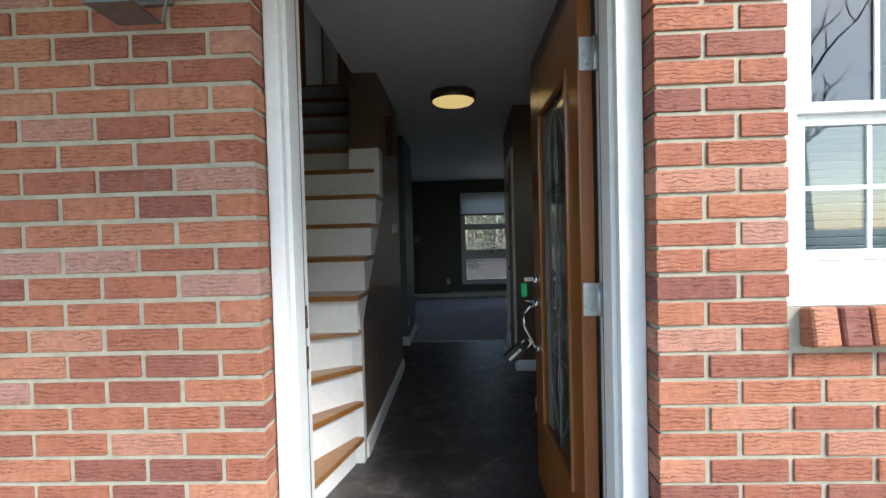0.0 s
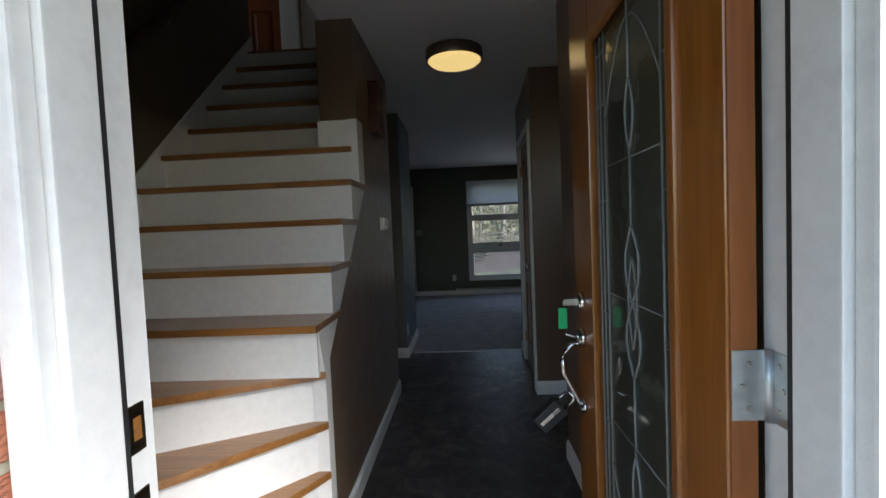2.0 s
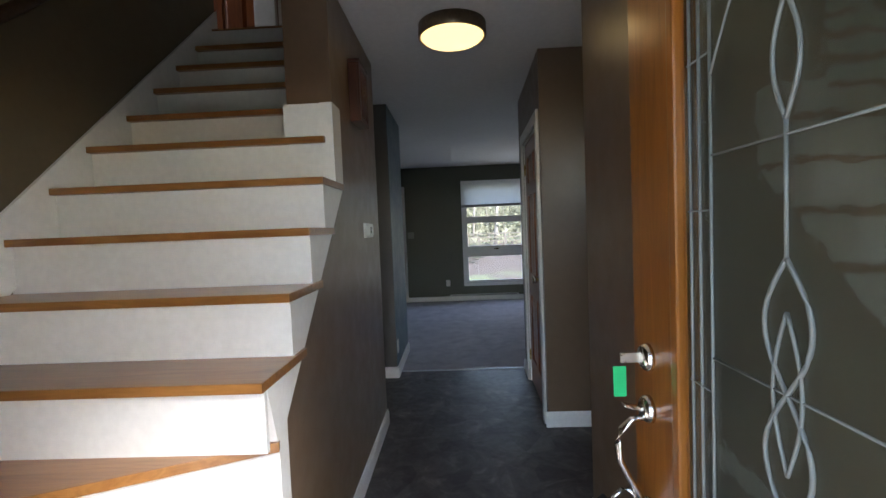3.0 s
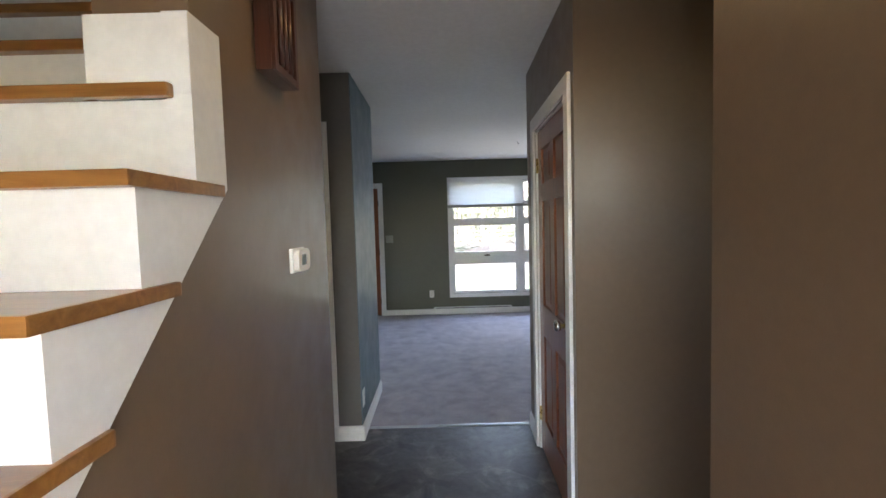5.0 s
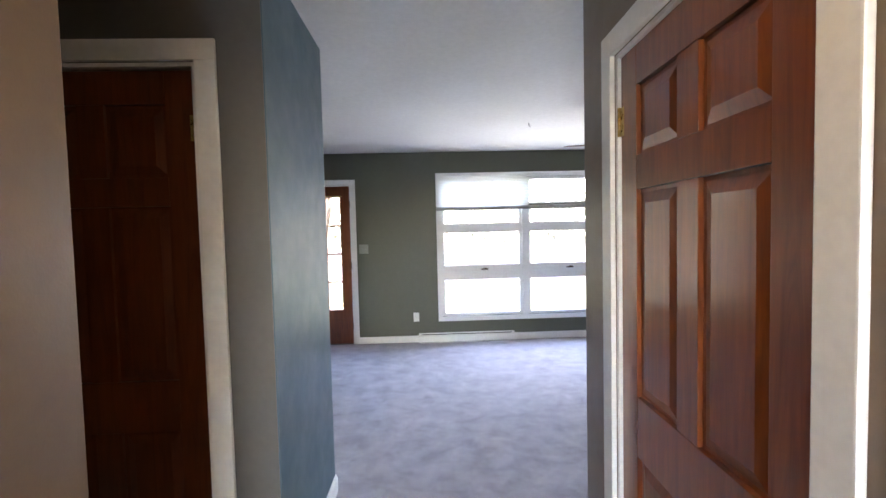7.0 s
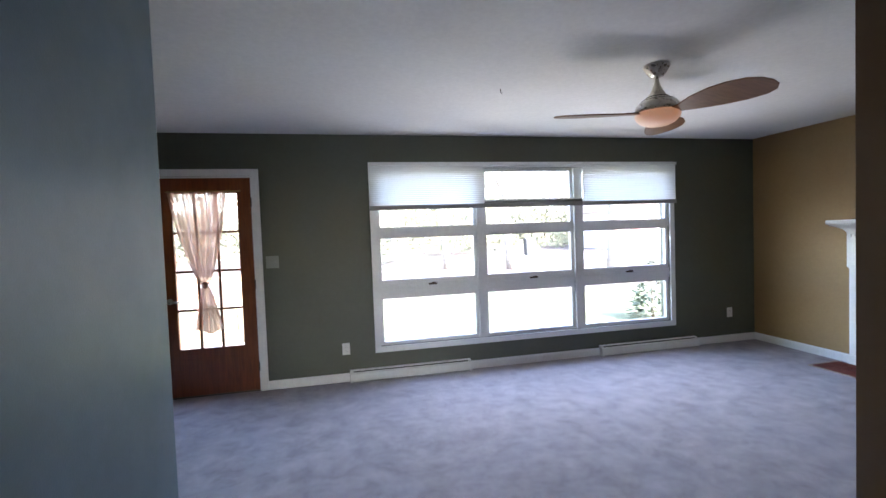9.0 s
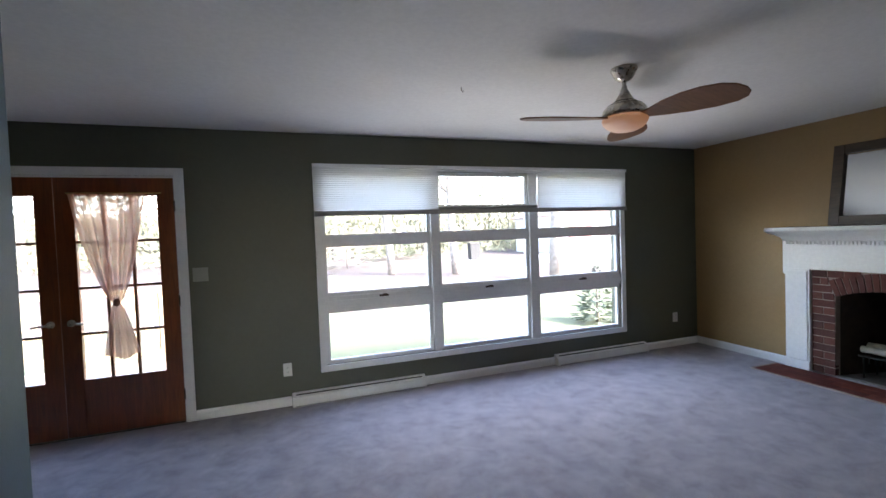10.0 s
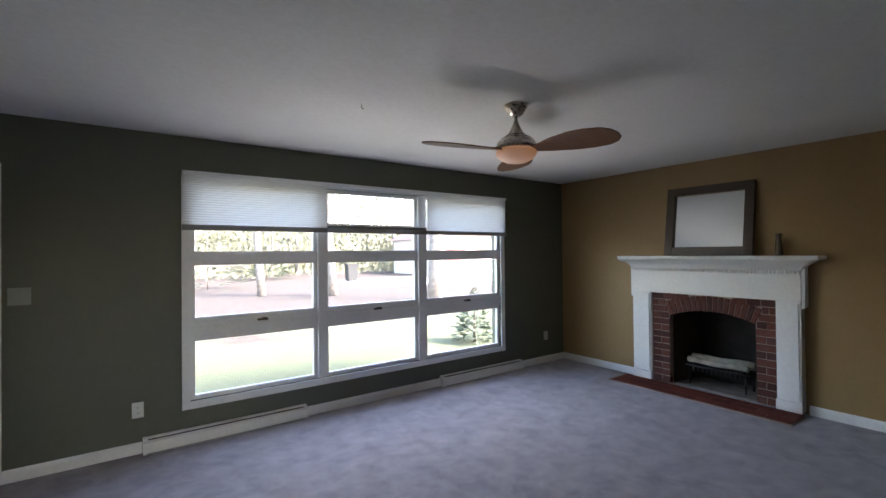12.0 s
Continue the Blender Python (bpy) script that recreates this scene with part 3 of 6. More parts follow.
def board_y(y0, y1, x, side, h=0.088):
    return prism(bmesh.new(), [(x + side * (d + 0.001), z) for d, z in board_profile(h=h)], y0, y1, "y")


baseboard("baseboard", board_y(3.365, 5.072, HALL_L, 1, 0.1))
baseboard("baseboard", board_x(D3_R + 0.07, BLUE_X + 0.014, 6.006, -1, 0.1))
baseboard("baseboard", board_y(6.0, BACK_LY, BLUE_X, 1, 0.1))
baseboard("baseboard", board_y(IN_Y + 0.02, 4.03, HALL_R, -1, 0.1))
baseboard("baseboard", board_x(CLO[0] - 0.014, 3.2, CLO[1], -1, 0.1))
baseboard("baseboard", spin(board_y(CD1 + 0.077, BACK_Y, CLO[0], -1, 0.1), CLO, CLO_TURN))
baseboard("baseboard", board_x(-0.935, -0.176, FAR_Y, -1))
baseboard("baseboard", board_x(1.068, 2.574, FAR_Y, -1))
baseboard("baseboard", board_x(3.836, RIGHT_X - 0.016, FAR_Y, -1))
baseboard("baseboard", board_y(9.0, FAR_Y, RIGHT_X, -1))
baseboard("baseboard", board_y(BACK_Y, 7.36, RIGHT_X, -1))
baseboard("baseboard", board_x(LEFT_X, FD_L - 0.07, FAR_Y, -1))
baseboard("baseboard", board_y(BACK_LY, FAR_Y, LEFT_X, 1))


def casing_parts(parent, a0, a1, top, w, at, proud, axis, sill=None, mat=M_WHITE, bottom=0.0):
    """Door or window casing round an opening a0..a1; axis x: on a wall facing -y at y=at; y: facing -x."""
    def put(nm, u0, u1, z0, z1):
        lo, hi = (at - proud, at - 0.001)
        b = box(u0, u1, lo, hi, z0, z1, bev=0.004) if axis == "x" else box(lo, hi, u0, u1, z0, z1, bev=0.004)
        return part(nm, b, mat, parent)
    out = [put("side_casing", a0 - w, a0, bottom, top), put("side_casing", a1, a1 + w, bottom, top), put("head_casing", a0 - w, a1 + w, top, top + w)]
    if sill is not None:
        out.append(put("sill_casing", a0 - w, a1 + w, bottom - w, bottom))
    return out


# ---- stairs ----
def build_stairs():
    st = thing("staircase", (-1.1, 3.3, 0), "white painted staircase with oak treads, winding at the foot", "staircase")
    rise = lambda k: 0.2 * k - 0.05
    run = {k: 3.19 + 0.2145 * (k - 5) for k in range(5, 15)}
    run[8], run[9] = 3.81, 4.005
    P = Vector((-0.558, 3.285))
    angle = {1: 76, 2: 60, 3: 45, 4: 26}
    x0, y0 = STAIR_X + 0.003, IN_Y + 0.003

    def far_end(a):
        d = Vector((-math.cos(radians(a)), -math.sin(radians(a))))
        t = min((x0 - P.x) / d.x if d.x else 9, (y0 - P.y) / d.y if d.y else 9)
        return P + d * t
    corner_angle = math.degrees(math.atan2(P.y - y0, P.x - x0))
    tt = 0.028
    for k in (1, 2, 3, 4):
        a, b = angle[k], angle.get(k + 1, 4)
        d = Vector((-math.cos(radians(a)), -math.sin(radians(a))))
        n = Vector((d.y, -d.x)) if d.y < 0 else Vector((0, -1))
        n = n if n.dot(Vector((0.5, -1))) > 0 else -n
        start, end = P - d * 0.02, far_end(a)
        pts = [tuple(start + n * 0.012), tuple(end)]
        if a > corner_angle > b:
            pts.append((x0, y0))
        last = far_end(b) if k < 4 else Vector((x0, 3.24))
        if k < 4:
            e = Vector((-math.cos(radians(b)), -math.sin(radians(b))))
            back = Vector((-e.y, e.x))
            back = back if back.dot(Vector((-0.5, 1))) > 0 else -back
            last = last + back * 0.05
            last.x, last.y = max(last.x, x0), max(last.y, y0)
        pts.append((last.x, last.y + 0.02 if k == 4 else last.y))
        if k < 4:
            pts.append(tuple(P + back * 0.055))
        pts.append((P.x + 0.012, P.y + 0.035))
        part("tread", prism(bmesh.new(), pts, rise(k) - tt, rise(k), "z", 0.004), M_TREAD, st)
        s2, e2 = P - n * 0.03 + d * 0.012, far_end(a) - n * 0.03
        e2.x, e2.y = max(e2.x, x0), max(e2.y, y0)
        t2 = -n * 0.016
        part("riser", prism(bmesh.new(), [tuple(s2), tuple(e2), tuple(e2 + t2), tuple(s2 + t2)], max(0, rise(k - 1)) if k > 1 else 0.0, rise(k) - tt, "z"), M_STAIRW, st)
    for k in range(5, 15):
        xr = HALL_L + 0.014 if k <= 8 else (-0.575 if k == 9 else SW_L - 0.002)
        yb = run[k + 1] + 0.03 if k < 14 else 5.16
        if k <= 8:
            # the side edge runs back to the sloping wall
            pts = [(x0, run[k]), (xr, run[k]), (xr, yb + 0.10), (HALL_L - 0.06, yb + 0.10), (HALL_L - 0.06, yb), (x0, yb)]
        else:
            pts = [(x0, run[k]), (xr, run[k]), (xr, yb if k > 9 else 4.029), (SW_L - 0.016 if k == 9 else xr, yb if k > 9 else 4.029), (SW_L - 0.016 if k == 9 else xr, yb + 0.001), (x0, yb)]
        part("tread", prism(bmesh.new(), pts, rise(k) - tt, rise(k), "z", 0.005), M_TREAD, st)
        xr2 = HALL_L + 0.004 if k <= 8 else SW_L - 0.004
        if k == 9:
            xr2 = HALL_L - 0.004
        part("riser", box(x0, xr2, run[k] + 0.03, run[k] + 0.046, rise(k - 1), rise(k) - tt), M_STAIRW, st)
    # white side panel between the steps and the sloping wall
    pts = [(P.y + 0.012, 0.0), (3.361, 0.0), (3.361, 0.783), (4.163, 1.541), (4.163, 1.90), (4.031, 1.90), (4.031, rise(8)), (run[8] + 0.046, rise(8) - tt)]
    for k in (8, 7, 6, 5):
        pts += [(run[k] + 0.046, rise(k) - tt), (run[k] + 0.046, rise(k - 1) - tt)]
    pts = [p for i, p in enumerate(pts) if i == 0 or p != pts[i - 1]]
    pts[-1] = (P.y + 0.012, rise(4) - tt)
    part("side_panel", prism(bmesh.new(), pts, HALL_L - 0.05, HALL_L + 0.004, "x"), M_STAIRW, st)
    part("newel_post", box(SW_L - 0.012, HALL_L + 0.0032, 4.03, 4.162, rise(9) - 0.02, 1.897, bev=0.002), M_STAIRW, st, "white boxed wall end")
    # skirting board on the far side
    sk = [(3.0, 0.9), (3.362, 1.199), (5.2, 2.905), (5.2, 2.6), (3.3, 0.85), (3.0, 0.75)]
    part("skirt_board", prism(bmesh.new(), sk, x0 - 0.001, x0 + 0.014, "x"), M_STAIRW, st)
    return st


build_stairs()


def build_handrail():
    hr = thing("handrail", (-1.58, 3.9, 1.6), "dark wooden handrail on brackets along the stair wall", "handrail")
    z = lambda y: 1.884 + (y - 3.346) * 0.914
    b = tube(bmesh.new(), [(-1.57, 2.9, z(2.9)), (-1.57, 4.0, z(4.0)), (-1.57, 5.15, z(5.15))], 0.024, 12)
    part("rail", b, M_RAIL, hr)
    for y in (3.1, 4.1, 5.0):
        part("bracket", tube(bmesh.new(), [(STAIR_X + 0.001, y, z(y) - 0.08), (-1.6, y, z(y) - 0.07), (-1.57, y, z(y) - 0.02)], 0.007, 8), M_BRASS, hr)


build_handrail()


# ---- entrance: jamb, door ----
def build_entrance_frame():
    fr = thing("door_1", (0, 2.15, -0.02), "weathered white painted entrance door frame", "door frame", kind="structure")
    jl, jr, top = -0.466, 0.436, 2.045
    yo, ys, yi = 2.108, 2.215, IN_Y + 0.004
    for nm, a, b, s in (("left", DOOR_L + 0.004, jl, 1), ("right", jr, DOOR_R - 0.004, -1)):
        outer = (a, b) if s > 0 else (b, a)
        part("brick_mould", box(min(outer[0], outer[1] - s * 0.012), max(outer[0], outer[1] - s * 0.012), yo, yo + 0.03, -0.02, top + 0.05, bev=0.006), M_WORN, fr)
        part("jamb", box(a, b, yo + 0.031, ys, -0.02, top, bev=0.003), M_WORN, fr)
        part("rabbet", box(a if s > 0 else b + -s * 0.014 - 0.0, b - s * 0.014 if s > 0 else b, ys + 0.012, yi, -0.02, top) if s > 0 else box(a + 0.014, b, ys + 0.012, yi, -0.02, top), M_WORN, fr)
        e = jl - 0.014 if s > 0 else jr + 0.002
        part("weather_strip", box(e, e + 0.012, ys + 0.001, ys + 0.011, -0.02, top), M_BLACK, fr)
    part("head_jamb", box(DOOR_L + 0.004, DOOR_R - 0.004, yo, yi, top + 0.051, DOOR_T - 0.002), M_WORN, fr)
    part("head_stop", box(jl - 0.01, jr + 0.01, yo + 0.031, ys, top + 0.001, top + 0.05), M_WORN, fr)
    part("sill", prism(bmesh.new(), [(2.06, -0.06), (2.06, -0.025), (2.2, -0.005), (2.27, 0.006), (2.30, 0.003), (2.30, -0.06)], DOOR_L + 0.004, DOOR_R - 0.004, "x"), M_BRONZE, fr, "dark metal threshold")
    for z in (0.30, 1.04, 1.80):
        lf = part("hinge_leaf", box(jr + 0.0110, jr + 0.0136, 2.230, 2.270, z - 0.051, z + 0.051), M_STEEL, fr, "zinc hinge leaf")
        for dz in (-0.032, 0.0, 0.032):
            part("screw", lathe(bmesh.new(), [(0.0042, -0.0015), (0.003, -0.003)], (jr + 0.0125, 2.246 + abs(dz) * 0.25, z + dz), 8, "x"), M_NICKEL, lf)
    # strike plates on the latch side
    for z in (0.875, 1.005):
        part("strike_plate", box(jl - 0.0135, jl - 0.011, 2.236, 2.268, z - 0.036, z + 0.036), M_BRONZE, fr, "dark bronze strike plate")
        part("strike_hole", box(jl - 0.0112, jl - 0.0102, 2.245, 2.260, z - 0.017, z + 0.017), M_TREAD, fr, "bare wood in the latch hole")


build_entrance_frame()


def arc(c, r, a0, a1, n, sx=1.0, sz=1.0):
    return [(c[0] + sx * r * math.cos(a0 + (a1 - a0) * i / n), c[1] + sz * r * math.sin(a0 + (a1 - a0) * i / n)) for i in range(n + 1)]


def build_front_door():
    """Front door, swung right back: its outer face looks into the hall."""
    fx, bx_ = 0.390, 0.434           # outer face, inner face
    y0, y1, z0, z1 = 2.278, 3.135, 0.012, 2.02
    gy0, gy1, gz0, gz1 = 2.425, 2.93, 0.36, 1.80
    d = thing("front_door", (0.41, 2.28, 0.0), "amber varnished wooden front door with leaded glass, standing open", "door")
    part("hinge_stile", box(fx, bx_, y0, gy0, z0, z1, bev=0.003), M_AMBER, d)
    part("lock_stile", box(fx, bx_, gy1, y1, z0, z1, bev=0.003), M_AMBER, d)
    part("top_rail", box(fx + 0.001, bx_ - 0.001, gy0 + 0.001, gy1 - 0.001, gz1, z1, bev=0.002), M_AMBER, d)
    part("bottom_rail", box(fx + 0.001, bx_ - 0.001, gy0 + 0.001, gy1 - 0.001, z0, gz0, bev=0.002), M_AMBER, d)
    part("edge_strip", box(fx + 0.004, bx_ - 0.004, y0 - 0.0035, y0 + 0.001, z0 + 0.002, z1 - 0.002), M_AMBEREDGE, d, "reddish unfinished door edge")
    for nm, b in (("bead", box(fx - 0.008, fx + 0.012, gy0 - 0.012, gy0 + 0.014, gz0 - 0.012, gz1 + 0.012, bev=0.005)), ("bead", box(fx - 0.008, fx + 0.012, gy1 - 0.014, gy1 + 0.012, gz0 - 0.012, gz1 + 0.012, bev=0.005)),
                  ("bead", box(fx - 0.008, fx + 0.012, gy0 + 0.0145, gy1 - 0.0145, gz0 - 0.012, gz0 + 0.014, bev=0.005)), ("bead", box(fx - 0.008, fx + 0.012, gy0 + 0.0145, gy1 - 0.0145, gz1 - 0.014, gz1 + 0.012, bev=0.005))):
        part(nm, b, M_AMBER, d)
    pane = part("glass", box(0.410, 0.413, gy0 + 0.001, gy1 - 0.001, gz0 + 0.001, gz1 - 0.001), M_DOORGLASS, d, "clear leaded glass")
    pane.visible_shadow = False
    cx = 0.4075
    yc, zc = (gy0 + gy1) / 2, (gz0 + gz1) / 2

    def came(pts, r=0.0045):
        r *= 0.62
        part("came", tube(bmesh.new(), [(cx, y, z) for y, z in pts], r, 6), M_LEAD, pane)
    for off in (0.022, 0.052, 0.085):
        came([(gy0 + off, gz0 + 0.014), (gy0 + off, gz1 - 0.014)])
        came([(gy1 - off, gz0 + 0.014), (gy1 - off, gz1 - 0.014)])
    for z in (0.44, 0.72, 1.03, 1.34, 1.60, 1.74):
        came([(gy0 + 0.014, z), (gy0 + 0.085, z)], 0.003)
        came([(gy1 - 0.085, z), (gy1 - 0.014, z)], 0.003)
    # arches and crossing loops on the middle line
    came([(gy0 + 0.085 + i * (gy1 - gy0 - 0.17) / 12, 1.56 + 0.19 * math.sin(math.pi * i / 12)) for i in range(13)], 0.0035)
    came([(gy0 + 0.085 + i * (gy1 - gy0 - 0.17) / 12, 0.62 - 0.19 * math.sin(math.pi * i / 12)) for i in range(13)], 0.0035)
    for z0_, z1_, w in ((1.45, 1.61, 0.024), (0.56, 0.72, 0.024)):
        for s in (-1, 1):
            came([(yc + s * w * math.sin(math.pi * i / 12), z0_ + (z1_ - z0_) * i / 12) for i in range(13)], 0.005)
    came([(yc, 1.27), (yc, 1.45)]), came([(yc, 0.72), (yc, 0.91)]), came([(yc, 1.61), (yc, gz1 - 0.014)]), came([(yc, gz0 + 0.014), (yc, 0.56)])
    for z in (1.43, 1.09, 0.74):
        came([(gy0 + 0.085, z), (gy1 - 0.085, z)], 0.003)
    for s in (-1, 1):
        came([(yc + s * 0.042 * math.sin(2 * math.pi * i / 24), 0.91 + 0.36 * i / 24) for i in range(25)], 0.0055)
        came([(yc + s * 0.026 * math.sin(math.pi * i / 12), 0.98 + 0.22 * i / 12) for i in range(13)], 0.0045)
    # hinges
    for z in (0.30, 1.04, 1.80):
        hg = part("hinge", box(fx + 0.004, fx + 0.052, y0 - 0.0062, y0 - 0.0038, z - 0.051, z + 0.051), M_STEEL, d, "zinc butt hinge")
        part("knuckle", tube(bmesh.new(), [(bx_ + 0.010, y0 - 0.008, z - 0.052), (bx_ + 0.010, y0 - 0.008, z + 0.052)], 0.0065, 10), M_STEEL, hg)
        for dz in (-0.032, 0.0, 0.032):
            part("screw", lathe(bmesh.new(), [(0.0042, -0.0015), (0.003, -0.003)], (fx + 0.018 + abs(dz) * 0.3, y0 - 0.0062, z + dz), 8, "y"), M_NICKEL, hg)
    # handle set: deadbolt with key and tag, thumb latch, pull
    hy = 3.055
    for z in (1.03, 0.915):
        part("rosette", lathe(bmesh.new(), [(0.030, 0.0), (0.030, -0.008), (0.024, -0.016), (0.016, -0.02)], (fx, hy, z), 24, "x"), M_CHROME, d)
    part("key", prism(bmesh.new(), [(hy - 0.003, 1.02), (hy + 0.003, 1.02), (hy + 0.003, 1.04), (hy - 0.003, 1.04)], fx - 0.062, fx - 0.02, "x", 0.001), M_NICKEL, d)
    part("key_tag", box(fx - 0.078, fx - 0.05, hy - 0.002, hy + 0.002, 0.945, 1.012, bev=0.0015), M_GREEN, d, "green plastic key tag")
    part("thumb_latch", prism(bmesh.new(), [(fx - 0.058, 0.924), (fx - 0.03, 0.915), (fx - 0.012, 0.912), (fx - 0.012, 0.920), (fx - 0.03, 0.924), (fx - 0.058, 0.93)], hy - 0.009, hy + 0.009, "y", 0.002), M_CHROME, d)
    pull = [(fx - 0.014, hy, 0.898), (fx - 0.04, hy, 0.892), (fx - 0.062, hy, 0.872), (fx - 0.072, hy, 0.84), (fx - 0.066, hy, 0.80), (fx - 0.048, hy, 0.762), (fx - 0.030, hy, 0.73), (fx - 0.018, hy, 0.70), (fx - 0.01, hy, 0.69)]
    part("pull_handle", tube(bmesh.new(), pull, 0.0075, 10), M_CHROME, d)
    part("rosette", lathe(bmesh.new(), [(0.024, 0.0), (0.024, -0.008), (0.014, -0.014)], (fx, hy, 0.69), 24, "x"), M_CHROME, d)
    # lock box hanging from the pull
    lb = thing("lock_box", (fx - 0.07, hy, 0.6), "black key lock box with steel shackle hanging on the door pull", "lock box")
    tilt = Matrix.Rotation(radians(48), 3, "Y")
    b = box(fx - 0.105, fx - 0.045, hy - 0.02, hy + 0.02, 0.575, 0.672, bev=0.006)
    bmesh.ops.rotate(b, verts=b.verts, cent=(fx - 0.05, hy, 0.69), matrix=tilt)
    part("body", b, M_BLACK, lb)
    b = box(fx - 0.082, fx - 0.07, hy - 0.0225, hy - 0.0202, 0.585, 0.662, bev=0.001)
    bmesh.ops.rotate(b, verts=b.verts, cent=(fx - 0.05, hy, 0.69), matrix=tilt)
    part("dial_plate", b, M_NICKEL, lb, "worn metal dial plate")
    b = tube(bmesh.new(), [(fx - 0.095, hy, 0.672), (fx - 0.095, hy, 0.71), (fx - 0.085, hy, 0.722), (fx - 0.065, hy, 0.722), (fx - 0.055, hy, 0.71), (fx - 0.055, hy, 0.672)], 0.0045, 8)
    bmesh.ops.rotate(b, verts=b.verts, cent=(fx - 0.05, hy, 0.69), matrix=tilt)
    part("shackle", b, M_CHROME, lb)


build_front_door()


# ---- interior doors ----
def raised(bm, x0, x1, z0, z1, y, lip=0.03, out=0.009):
    """A raised field: flat at y-out, sloping back to y at its rim."""
    o = [bm.verts.new(p) for p in ((x0, y, z0), (x1, y, z0), (x1, y, z1), (x0, y, z1))]
    i = [bm.verts.new(p) for p in ((x0 + lip, y - out, z0 + lip), (x1 - lip, y - out, z0 + lip), (x1 - lip, y - out, z1 - lip), (x0 + lip, y - out, z1 - lip))]
    bm.faces.new(i)
    for k in range(4):
        bm.faces.new((o[k], o[(k + 1) % 4], i[(k + 1) % 4], i[k]))


def six_panel_door(name, w, h, label, at, turn, knob_left, knob_mat, stain):
    """A six-panel door, its near face at y=0 looking to -y, hung in the wall by pose."""
    d = thing(name, (0, 0, 0), label, "door")
    t, s, m = 0.036, 0.105, 0.09
    zs = [0.0, 0.21, 0.745, 0.93, 1.555, 1.655, h - 0.115, h]
    for a, b in ((0, s), (w - s, w)):
        part("stile", box(a, b, 0, t, 0, h, bev=0.002), stain, d)
    for a, b in ((zs[0], zs[1]), (zs[2], zs[3]), (zs[4], zs[5]), (zs[6], zs[7])):
        part("rail", box(s + 0.001, w - s - 0.001, 0.0005, t - 0.0005, a, b, bev=0.002), stain, d)
    for lo, hi in ((zs[1], zs[2]), (zs[3], zs[4]), (zs[5], zs[6])):
        part("mullion", box(w / 2 - m / 2, w / 2 + m / 2, 0.001, t - 0.001, lo + 0.001, hi - 0.001, bev=0.002), stain, d)
        for a, b in ((s, w / 2 - m / 2), (w / 2 + m / 2, w - s)):
            b_ = box(a + 0.001, b - 0.001, 0.014, t - 0.012, lo + 0.001, hi - 0.001)
            raised(b_, a + 0.012, b - 0.012, lo + 0.012, hi - 0.012, 0.0138)
            part("panel", b_, stain, d)
    kx = 0.06 if knob_left else w - 0.06
    part("rosette", lathe(bmesh.new(), [(0.031, 0), (0.031, -0.005), (0.02, -0.011)], (kx, 0, 0.94), 24, "y"), knob_mat, d)
    part("knob", lathe(bmesh.new(), [(0.011, -0.01), (0.011, -0.028), (0.022, -0.036), (0.028, -0.046), (0.027, -0.056), (0.018, -0.064), (0.004, -0.066)], (kx, 0, 0.94), 24, "y"), M_CHROME, d, "bright polished metal knob")
    hx = w + 0.001 if knob_left else -0.001
    for z in (0.22, h - 0.2):
        part("hinge", tube(bmesh.new(), [(hx, -0.006, z - 0.045), (hx, -0.006, z + 0.045)], 0.006, 10), M_BRASS, d, "brass butt hinge")
        part("hinge_leaf", box(min(hx, hx - (0.022 if knob_left else -0.022)), max(hx, hx - (0.022 if knob_left else -0.022)), -0.0015, -0.0002, z - 0.045, z + 0.045), M_BRASS, d)
    d.matrix_basis = pose(*at, 0, 0, turn)
    return d


# closet door: looks to -x, so x runs to -y
cw = CD1 - CD0 - 0.036
ang = radians(CLO_TURN)


def on_closet(u, v, z=0.0):
    """A place on the closet wall: u along it from its corner, v out of it towards the hall."""
    return (CLO[0] - v * math.cos(ang) - u * math.sin(ang), CLO[1] + u * math.cos(ang) - v * math.sin(ang), z)


six_panel_door("closet_door", cw, 1.975, "red-brown varnished six-panel closet door, closed", on_closet(CD1 - CLO[1] - 0.018, -0.012, 0.01), -90 + CLO_TURN, False, M_BRASS, M_REDWOOD)
cf = thing("door_2", (0, 0, 0), "white painted casing of the closet door", "door frame", kind="structure")
casing_parts(cf, CD0, CD1, CDT, 0.075, CLO[0], 0.018, "y")
part("jamb", box(CLO[0] + 0.001, CLO[0] + 0.11, CD0 + 0.001, CD0 + 0.016, 0, CDT - 0.001), M_WHITE, cf)
part("jamb", box(CLO[0] + 0.001, CLO[0] + 0.11, CD1 - 0.016, CD1 - 0.001, 0, CDT - 0.001), M_WHITE, cf)
part("head_jamb", box(CLO[0] + 0.001, CLO[0] + 0.11, CD0 + 0.0165, CD1 - 0.0165, CDT - 0.014, CDT - 0.001), M_WHITE, cf)
cf.matrix_basis = Matrix.Translation((*CLO, 0)) @ Matrix.Rotation(ang, 4, "Z") @ Matrix.Translation((-CLO[0], -CLO[1], 0))

# this door stands in shade, so its wood is coloured darker
six_panel_door("passage_door", D3_R - D3_L - 0.036, D3_T - 0.03, "red-brown varnished door, closed, coloured darker for the passage's shade", (D3_L + 0.018, 6.03, 0.01), 0, True, M_BRASS, M_SHADEWOOD)
df = thing("door_3", (-1.2, 6.0, 0), "white painted casing of the passage door", "door frame", kind="structure")
casing_parts(df, D3_L, D3_R, D3_T, 0.072, 6.006, 0.018, "x")
part("jamb", box(D3_R - 0.016, D3_R - 0.001, 6.007, 6.12, 0, D3_T - 0.001), M_WHITE, df)
part("jamb", box(D3_L + 0.001, D3_L + 0.016, 6.007, 6.12, 0, D3_T - 0.001), M_WHITE, df)
